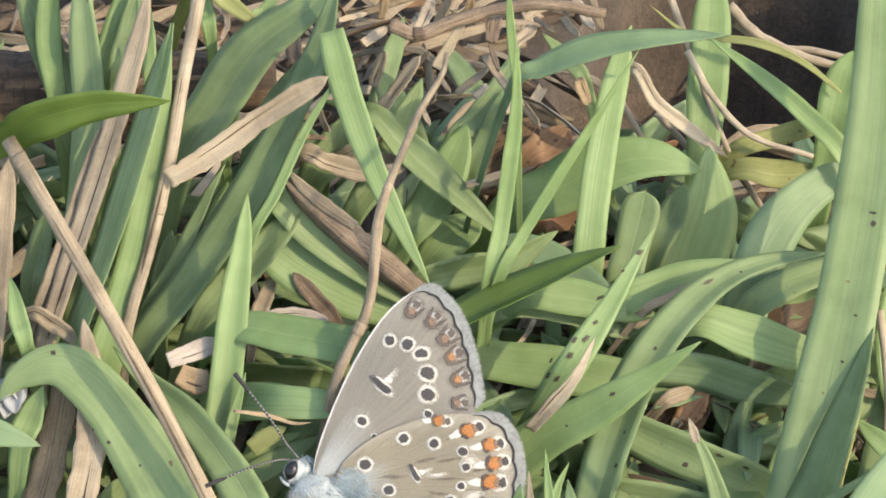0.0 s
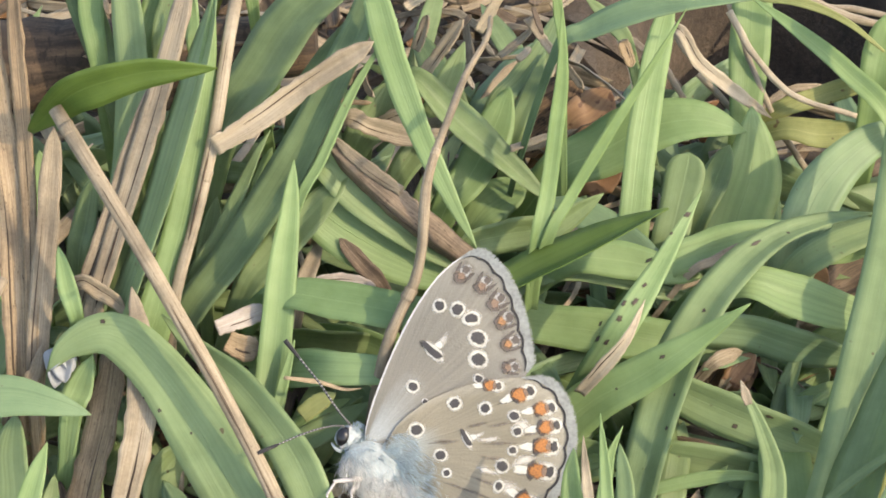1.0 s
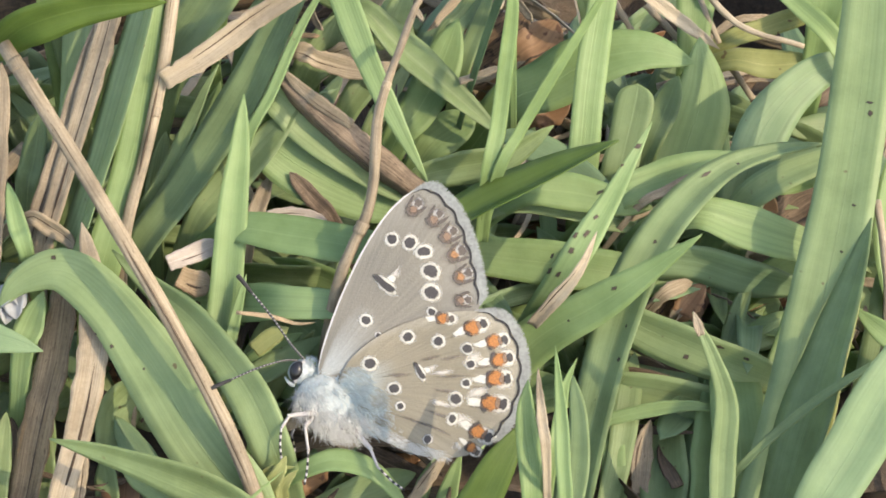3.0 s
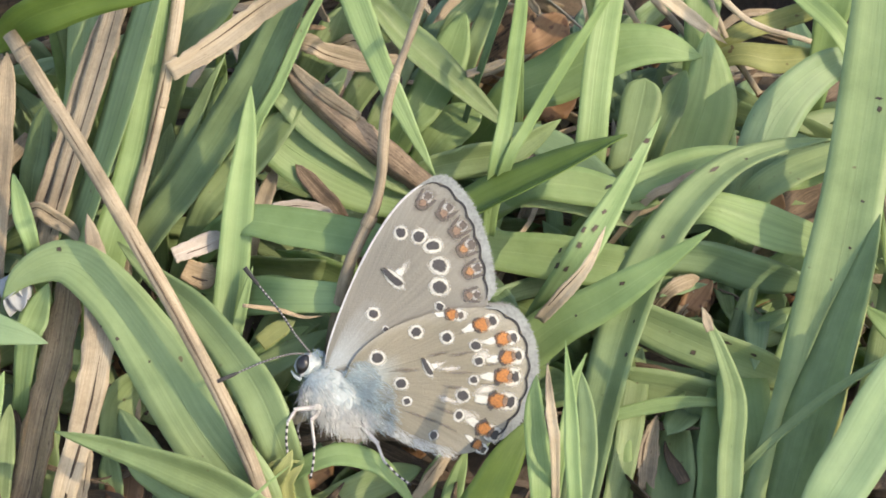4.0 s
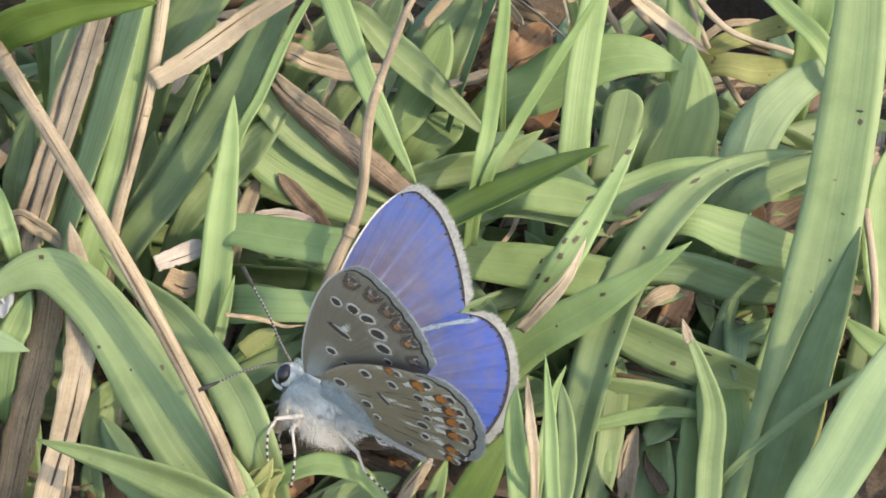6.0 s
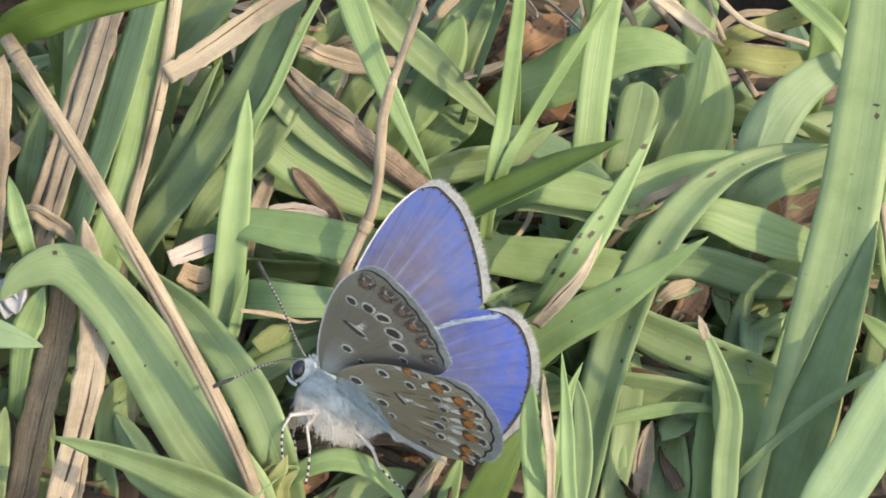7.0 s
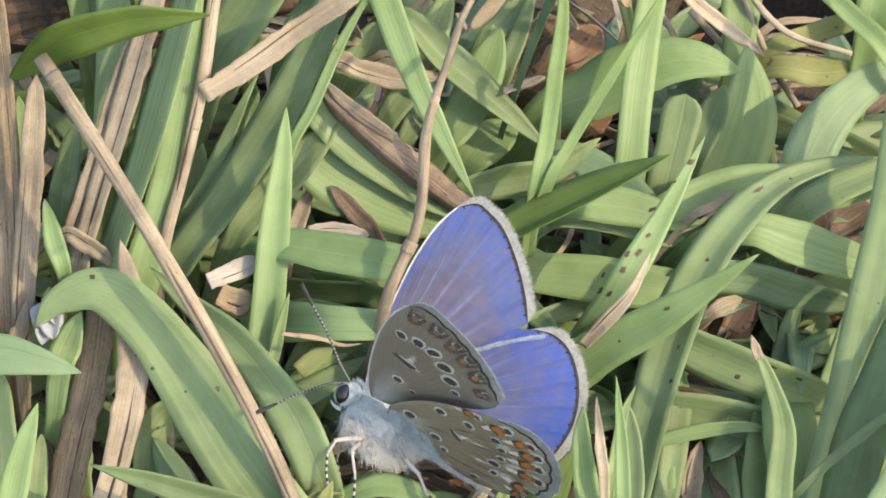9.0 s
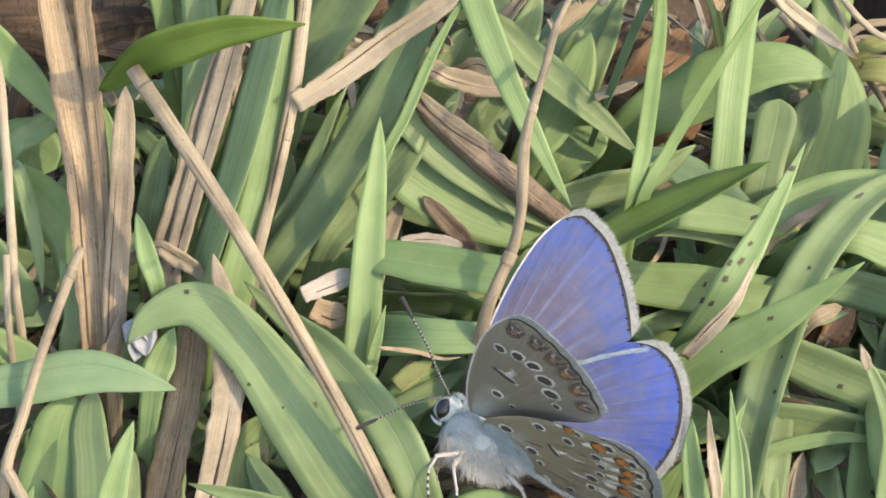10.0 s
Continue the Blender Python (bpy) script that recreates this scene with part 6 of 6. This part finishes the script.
def butterfly():
    fly = new("butterfly")
    tagged(fly, "small blue butterfly perched on grass, spotted buff undersides, opening its wings", "butterfly")
    fly.matrix_world = Matrix.Translation(at(*FLY_AT)) @ pose(0, 0, 0, 45, 0, 0)
    wings = {}
    for near in (True, False):
        tag = "spotted underside out" if near else "blue upperside out"
        z = 0.60 if near else -0.45
        fa = (UNDER_FORE, UPPER) if near else (UPPER, UNDER_FORE)
        ha = (UNDER_HIND, UPPER_HIND) if near else (UPPER_HIND, UNDER_HIND)
        fw = wing_plate("forewing", FORE_ROOT, FORE_NEAR if near else FORE, fa, fly, "forewing, " + tag)
        hw = wing_plate("hindwing", HIND_ROOT, HIND if near else HIND_FAR, ha, fly, "hindwing, " + tag)
        fw.location = (0, 0, z * MM)
        hw.location = (0, 0, (z + (0.20 if near else -0.10)) * MM)
        wings[near] = (fw, hw)
        spikes = [((k + 0.5) / 13, (0.26, 0.12, 0.20)[k % 3]) for k in range(13)]
        for wing, edge, costa in ((fw, FORE_EDGE, True), (hw, HIND_EDGE, False)):
            part("fringe", fringe_hairs(edge, 0.78, 230, 3 if near else 4), FRINGE, wing, "white hair fringe of the wing")
            zz = 0.045
            part("margin_line", edge_strip(edge, 0.15 if near else 0.16, 0.02, zz, 260, 5, () if near else spikes, 0.20 if near else 0.0), BLACK, wing, "dark line along the wing's edge")
            if costa:
                part("costa", edge_strip(COSTA, 0.05, 0.08, 0.0, 40, 6), WHITE, wing, "white front edge of the wing")
        if near:
            for p, w, b, s, a in (((4.81, 10.02), .60, .34, 1.05, 70), ((6.09, 9.78), .66, .36, 1.1, 40), ((7.06, 9.14), .66, .33, 1.45, 5), ((7.54, 7.74), .78, .44, 1.2, -25),
                                  ((7.58, 6.26), .80, .44, 1.15, -30), ((2.97, 4.29), .58, .30, 1.1, -20), ((7.62, 4.86), .44, .24, 1.25, -50), ((3.85, 3.22), .30, .17, 1.2, -60)):
                eyespot(fw, p, w, b, s, a)
            bar_spot(fw, (4.33, 6.78), 1.35, -40, (0.55, 0.62))
            for p, sz, a, st in (((6.30, 12.11), .46, 54, .3), ((7.74, 11.39), .45, 48, .5), ((8.66, 10.18), .47, 42, .6), ((9.18, 8.90), .50, 30, .8), ((9.66, 7.34), .48, 28, .8), ((9.66, 5.69), .40, 6, .2)):
                ocellus(fw, p, sz, a, st)
            for p, w, b, s, a in (((5.93, 3.13), .62, .33, 1.1, 0), ((8.10, 2.81), .60, .32, 1.05, 0), ((3.25, 1.24), .64, .34, 1.25, 10), ((4.97, -0.52), .56, .30, 1.25, 0), ((5.41, -1.76), .44, .22, 1.1, 0),
                                  ((10.14, 2.29), .52, .30, 1.15, -10), ((10.38, 1.20), .50, .28, 1.05, 0), ((10.06, -0.16), .46, .26, 1.05, 0), ((9.34, -1.28), .62, .36, 1.1, -20),
                                  ((9.10, -2.69), .50, .24, 1.3, 70), ((7.34, -4.13), .42, .28, 1.1, 60)):
                eyespot(hw, p, w, b, s, a)
            bar_spot(hw, (6.78, 0.64), 0.98, -60, (0.7, 0.22))
            for p, sz, a, st in (((8.50, 4.41), .46, 0, .5), ((10.67, 3.85), .56, 20, .95), ((12.19, 2.81), .54, 10, .95), ((12.51, 1.52), .56, 10, .95), ((12.27, 0.12), .62, 0, .95),
                                 ((11.95, -1.60), .64, -5, .95), ((11.07, -3.69), .58, -30, .9), ((10.51, -4.81), .40, -40, .6)):
                lunule(hw, p, sz, a, st)
            for x, y, w, h, tn in ((10.91, -0.80, 1.0, .42, 15), (10.67, 1.60, .8, .55, 10), (9.86, -2.81, .9, .5, -20), (8.42, 0.60, .9, .22, 5), (8.22, -1.60, .8, .25, -15)):
                bm = bmesh.new()
                blob(bm, x, y, w, h, tn, 0.030, 0, x + y, 0.5)
                part("white_wedge", bm, SMEAR, hw, "whitish smear between the spots")
            for x, y, w, tn in ((9.22, 1.68, 1.1, 8), (9.02, 0.32, 1.2, 2), (8.62, -0.72, 1.1, -8), (8.22, -2.41, 1.2, -18), (11.23, 1.00, .6, 5), (11.15, -0.48, .7, 0), (10.75, -1.80, .7, -12),
                                (9.62, 3.29, .9, 14), (7.42, 1.60, .9, 10), (8.02, -3.41, 1.2, -24), (6.42, -2.81, 1.3, -20), (5.21, 0.40, 1.0, 4)):
                bm = bmesh.new()
                blob(bm, x, y, w, 0.13, tn, 0.028, 0, x * 2 + y, 0.6)
                part("brown_streak", bm, HALO, hw, "thin brown streak along a vein")

    def solid(name, mat, pts, radii, flat=1.0, parent=fly, label="", sides=14, n=18):
        bm = bmesh.new()
        C, S, L = curve_points(pts, n)
        R = [r for r in curve_points([(i, r, 0) for i, r in enumerate(radii)], n)[0]]
        rings = []
        for i, c in enumerate(C):
            t = (C[min(i + 1, n)] - C[max(i - 1, 0)]).normalized()
            a = t.cross(Vector((0, 0, 1))).normalized()
            b = a.cross(t)
            rings.append([bm.verts.new((c + a * math.cos(q) * max(.03, R[i].y) + b * math.sin(q) * max(.03, R[i].y) * flat) * MM) for q in [math.tau * k / sides for k in range(sides)]])
        for p, q in zip(rings, rings[1:]):
            for k in range(sides):
                f = bm.faces.new((p[k], p[(k + 1) % sides], q[(k + 1) % sides], q[k]))
                f.smooth = True
        bm.faces.new(rings[0][::-1])
        bm.faces.new(rings[-1])
        bmesh.ops.recalc_face_normals(bm, faces=bm.faces)
        return part(name, bm, mat, parent, label)

    thorax = solid("thorax", GREY_FUR, [(-1.60, -0.20, 0), (-0.48, -0.88, 0), (1.20, -1.92, 0), (2.49, -2.61, 0)], [0.9, 1.65, 1.6, 0.8], 0.85, label="furry pale blue thorax")
    abdomen = solid("abdomen", GREY_FUR, [(1.60, -2.11, 0), (4.81, -3.10, 0), (8.02, -4.05, 0), (10.20, -4.70, 0), (10.90, -4.88, 0)], [0.62, 0.60, 0.52, 0.40, 0.13], 0.55, label="slender grey abdomen")
    head = solid("head", GREY_FUR, [(-2.53, 0.32, 0), (-2.09, 0.48, 0), (-1.44, 0.60, 0), (-0.88, 0.32, 0)], [0.25, 0.75, 0.9, 0.6], 1.05, label="small furry head")
    for s in (1, -1):
        solid("eye", EYE, [(-2.21, 0.08, 0.62 * s), (-2.04, 0.48, 0.84 * s), (-1.88, 0.96, 0.86 * s), (-1.64, 1.32, 0.70 * s)], [0.14, 0.43, 0.45, 0.16], 0.6, head, "glossy black oval eye", 10, 12)
        solid("eye_rim", WHITE, [(-2.10, -0.14, 0.48 * s), (-1.86, 0.40, 0.62 * s), (-1.66, 0.90, 0.64 * s), (-1.40, 1.40, 0.50 * s)], [0.10, 0.36, 0.36, 0.12], 0.55, head, "white rim round the eye", 10, 12)
        solid("palp", GREY_FUR, [(-2.09, -0.32, 0.25 * s), (-2.37, -0.24, 0.3 * s), (-2.61, -0.04, 0.3 * s), (-2.81, 0.24, 0.3 * s)], [0.18, 0.15, 0.10, 0.03], 0.8, head, "pale hairy palp", 8, 8)

    def fur(name, mat, amount, spots, length, lie, seed, label, parent, thin=0.028, stand=0.55, stray=0.3):
        """Fine hairs on ellipsoidal patches: spots of (centre, radius), lie the way that the hairs point."""
        rng = random.Random(seed)
        bm = bmesh.new()
        for k in range(amount):
            (cx, cy), r, zr = rng.choice(spots)
            a, b = rng.uniform(0, math.tau), math.acos(rng.uniform(-0.35, 1))
            nrm = Vector((math.cos(a) * math.sin(b), math.sin(a) * math.sin(b), math.cos(b)))
            if zr < 0.3:
                far = r * math.sqrt(rng.random())
                p, nrm = Vector((cx + far * math.cos(a), cy + far * math.sin(a), zr * rng.uniform(0.3, 1.0))), Vector((0, 0, 1))
            else:
                p = Vector((cx, cy, 0)) + Vector((nrm.x * r, nrm.y * r, nrm.z * zr))
            way = (nrm * stand + Vector(lie) + Vector((rng.gauss(0, stray), rng.gauss(0, stray), rng.gauss(0, stray * 0.6)))).normalized()
            L = rng.uniform(0.5, 1.0) * length
            mid = p + way * L * 0.55 + nrm * 0.05
            end = p + way * L + Vector((0, -0.12 * L, 0))
            s1 = way.orthogonal().normalized() * thin
            s2 = way.cross(s1).normalized() * thin
            A = [bm.verts.new((p + o) * MM) for o in (s1, -s1 * 0.5 + s2 * 0.87, -s1 * 0.5 - s2 * 0.87)]
            B = [bm.verts.new((mid + o * 0.75) * MM) for o in (s1, -s1 * 0.5 + s2 * 0.87, -s1 * 0.5 - s2 * 0.87)]
            e = bm.verts.new(end * MM)
            for i in range(3):
                j = (i + 1) % 3
                bm.faces.new((A[i], A[j], B[j], B[i]))
                bm.faces.new((B[i], B[j], e))
        return tagged(part(name, bm, mat, parent, label), kind="stuff")

    fur("fur", PALE_FUR, 2600, [((-0.60, -1.40), 1.5, 1.35), ((0.60, -2.41), 1.35, 1.3), ((1.80, -2.81), 1.1, 1.2)], 1.25, (0.35, -0.75, 0.05), 21, "long white hairs on the thorax", thorax, 0.014, 0.45, 0.24)
    fur("blue_fur", BLUE_FUR, 1500, [((-0.48, -0.60), 1.25, 1.40), ((1.20, -1.00), 1.3, 1.35), ((2.21, -1.80), 1.1, 1.25)], 0.95, (0.45, -0.35, 0.05), 22, "pale blue hairs at the wing roots", thorax, 0.014, 0.45, 0.24)
    for near, (fw, hw) in wings.items():
        if near:
            fur("root_fur", BLUE_FUR, 900, [((2.09, -0.20), 1.3, 0.14), ((3.21, -1.40), 1.2, 0.12), ((1.60, -1.28), 1.2, 0.14), ((3.61, -2.81), 1.1, 0.12)], 0.85, (0.8, -0.45, 0.12), 31, "pale blue hairs on the root of the wing", hw, 0.011, 0.12, 0.2)
            fur("root_fur", GREY_FUR, 320, [((2.09, -0.20), 1.3, 0.14), ((3.21, -1.40), 1.2, 0.12)], 0.7, (0.8, -0.4, 0.12), 32, "grey hairs on the root of the wing", hw, 0.011, 0.12, 0.2)
            fur("edge_fur", PALE_FUR, 900, [((2.6 + 0.45 * k, -2.75 - 0.32 * k + 0.0095 * k * k), 0.42, 0.10) for k in range(14)], 0.60, (1.0, -0.40, 0.05), 33, "pale hairs along the inner edge of the wing", hw, 0.009, 0.10, 0.18)
        else:
            fur("front_hair", BLUE_FUR, 700, [((5.0 + 0.24 * k, 2.95 + 0.088 * k - 0.0012 * k * k), 0.16, 0.10) for k in range(27)], 0.55, (0.9, 0.30, 0.10), 34, "pale hairs along the front edge of the hindwing", hw, 0.009, 0.10, 0.18)
    fur("dark_fur", GREY_FUR, 120, [((0.00, -0.60), 1.3, 1.45), ((1.52, -1.60), 1.2, 1.4)], 0.8, (0.3, -0.5, 0.1), 23, "grey hairs at the wing roots", thorax)
    fur("face_fur", BLUE_FUR, 600, [((-0.95, 0.62), 0.75, 0.75), ((-1.05, 0.10), 0.8, 0.8), ((-1.05, 1.05), 0.50, 0.6)], 0.45, (0.15, 0.25, 0.0), 24, "short pale hairs on the head", head, 0.014, 0.5, 0.25)
    fur("belly_fur", PALE_FUR, 1300, [((3.21, -3.00), 0.8, 0.75), ((5.21, -3.55), 0.7, 0.7), ((7.22, -4.05), 0.55, 0.6), ((9.22, -4.60), 0.40, 0.5)], 0.42, (0.9, -0.25, 0.05), 25, "white hairs under the abdomen", abdomen, 0.011, 0.3, 0.2)

    def ringed(bm, C, r, sides, every=2):
        """One thin tube with rings of two materials by turns."""
        n = len(C) - 1
        tube(bm, [c * MM for c in C], r * MM, r * MM, n=n, sides=sides)
        bm.faces.ensure_lookup_table()
        for i in range(n * sides):
            bm.faces[i].material_index = int((i // sides) % every > 0)

    def banded(name, pts, r0, r1, bands, label, parent=fly, club=True):
        """A feeler ringed black and white, set in its own space at its root."""
        o = Vector(pts[0])
        bm = bmesh.new()
        C, S, L = curve_points([Vector(p) - o for p in pts], bands * 3)
        ringed(bm, C, r0, 7, 3)
        ob = part(name, bm, (DULL_WHITE, BLACK), parent, label)
        ob.location = o * MM
        if club:
            t = (C[-1] - C[-2]).normalized()
            bm = bmesh.new()
            tube(bm, [C[-1] * MM, (C[-1] + t * 0.7) * MM, (C[-1] + t * 1.5) * MM], r1 * 0.8 * MM, r1 * 1.1 * MM, n=8, sides=8)
            part("club", bm, BLACK, ob, "dark grey club of the feeler")
        return ob

    feeler = banded("antenna", [(-1.44, 1.52, 0.5), (-2.41, 2.73, 1.0), (-3.61, 4.49, 1.2), (-5.13, 6.34, 1.2)], 0.085, 0.16, 24, "thin feeler ringed black and white")
    banded("antenna", [(-1.92, 1.44, 0.3), (-2.89, 1.44, 0.9), (-4.61, 0.96, 1.6), (-6.50, 0.16, 2.2)], 0.075, 0.15, 24, "thin feeler ringed black and white")

    def leg(pts, label="white leg with dark rings"):
        P = [Vector(p) for p in pts]
        bm = bmesh.new()
        tube(bm, [p * MM for p in P[:2]] + [P[1] * MM + (P[1] - P[0]) * 0.02 * MM], 0.22 * MM, 0.14 * MM, n=6, sides=8, knots=0.2)
        ob = part("leg", bm, LEG, fly, label)
        bm = bmesh.new()
        tube(bm, [P[1] * MM, P[2] * MM], 0.12 * MM, 0.10 * MM, n=6, sides=7, knots=0.2)
        part("shin", bm, LEG, ob)
        bm = bmesh.new()
        C, S, L = curve_points(P[2:], 10)
        ringed(bm, C, 0.085, 6)
        part("foot", bm, (LEG, BLACK), ob, "thin foot ringed black and white")

    leg([(-0.60, -2.21, 0.9), (-2.41, -2.41, 1.4), (-2.97, -3.29, 1.5), (-3.05, -4.49, 1.5), (-2.93, -5.69, 1.4)])
    leg([(-0.80, -2.61, 0.6), (-1.32, -3.13, 1.2), (-1.08, -4.81, 1.4), (-1.16, -6.21, 1.3), (-1.36, -7.30, 1.2)])
    leg([(2.21, -3.61, 0.8), (3.29, -4.73, 1.2), (3.81, -6.01, 1.3), (4.81, -7.02, 1.2), (5.69, -7.70, 1.0)])
    leg([(-0.80, -2.61, -0.6), (-2.00, -2.81, -1.2), (-2.41, -4.01, -1.6), (-2.21, -5.21, -1.8), (-2.41, -6.21, -2.0)])
    return fly, wings, feeler


FLY_AT = (-8.98, -11.59, 7.0)
FLY, WINGS, FEELER = butterfly()


def wing_pose(home, opened, swing=0.0, shift=(0, 0, 0), tilt=0.0):
    """The wing turned out about the hinge along the back, after a swing in its own plane, and tipped along the back; degrees."""
    hinge, athwart = Vector((0.825, -0.565, 0.0)), Vector((0.565, 0.825, 0.0))
    turn = Matrix.Rotation(radians(tilt), 4, athwart) @ Matrix.Rotation(radians(opened), 4, hinge) @ Matrix.Rotation(radians(swing), 4, "Z")
    return Matrix.Translation(home + Vector(shift) * MM) @ turn


# seconds, opening, swing, shift across and up
FORE_OPENS = ((0.0, 0, 0, 0, 0), (3.9, 0, 0, 0, 0), (4.0, 4, -0.5, 0, 0.06), (4.1, 17, -2.2, 0, 0.3), (4.2, 28.9, -3.7, 0, 0.5), (4.3, 34.8, -4.7, 0.03, 0.46), (4.5, 41.1, -5.1, 0.07, 0.39),
              (4.7, 44.6, -2.6, 0.06, 0.36), (5.0, 49.2, 1.2, 0.05, 0.34), (5.6, 58.0, -0.3, -0.06, 0.5), (6.2, 59.4, -0.4, 0, 0.49), (7.5, 60.8, -0.4, 0.12, 0.43), (8.8, 62.9, -0.4, 0.48, 0.26), (10.0, 63.8, 1.7, 0.35, 0.17))
HIND_OPENS = ((0.0, 0, 0, 0, 0), (3.9, 0, 0, 0, 0), (4.0, 4, -1.1, 0.02, 0.06), (4.1, 16, -4.6, 0.1, 0.26), (4.2, 26.3, -7.7, 0.15, 0.42), (4.3, 33.6, -9, 0.24, 0.3), (4.5, 40.9, -9.4, 0.34, 0.2),
              (4.7, 43.5, -5, -0.05, 0.12), (5.0, 47.2, 1, -0.52, 0.04), (5.6, 61.2, 1.6, -0.27, 0.37), (6.2, 61.5, 0.4, -0.2, 0.33), (7.5, 61.5, -2.0, -0.1, 0.22), (8.8, 62.5, -6.0, 0.2, -0.08), (10.0, 64.5, -7.6, -0.28, 0.06))


def motions():
    near_fore, near_hind = WINGS[True]
    far_fore, far_hind = WINGS[False]
    for ob, rows, over in ((near_fore, FORE_OPENS, 0.0), (near_hind, HIND_OPENS, 1.0)):
        home = ob.location.copy()
        walk(ob, [(t, wing_pose(home, a, s, (dx, dy, 0.35 * over * min(1.0, a / 26)), -1.7 * over * min(1.0, a / 26))) for t, a, s, dx, dy in rows])
    drawn = [(0.0, 0, 0), (4.0, 0, 0), (4.3, -2, 1.6), (4.5, -2.5, 2.4), (4.7, -3, 2.4), (5.0, -3, 2.8), (5.5, -5, 2.2), (5.7, -5, 1.7), (6.2, -6, 0.4), (6.8, -6, -0.9), (8.5, -6, 0.2), (10.0, -6, -1.4)]
    slide = ((5.0, 0.0), (5.7, 0.15), (6.8, 1.0), (10.1, 1.0))

    def slid(t):
        for (t0, a), (t1, b) in zip(slide, slide[1:]):
            if t0 <= t <= t1:
                return a + (b - a) * (t - t0) / (t1 - t0)
        return 0.0

    for ob, k, dx, dy in ((far_fore, 1.0, 0.0, 0.35), (far_hind, 0.4, 0.65, 0.15)):
        home = ob.location.copy()
        walk(ob, [(t, wing_pose(home, a, s * k, (dx * slid(t), dy * slid(t), 0))) for t, a, s in drawn])
    home = FEELER.location.copy()
    walk(FEELER, [(t, Matrix.Translation(home) @ Matrix.Rotation(radians(a), 4, "Z")) for t, a in ((0.0, 0), (3.8, 0), (4.5, -2), (5.5, -9), (7.0, -11), (10.0, -12))])


motions()
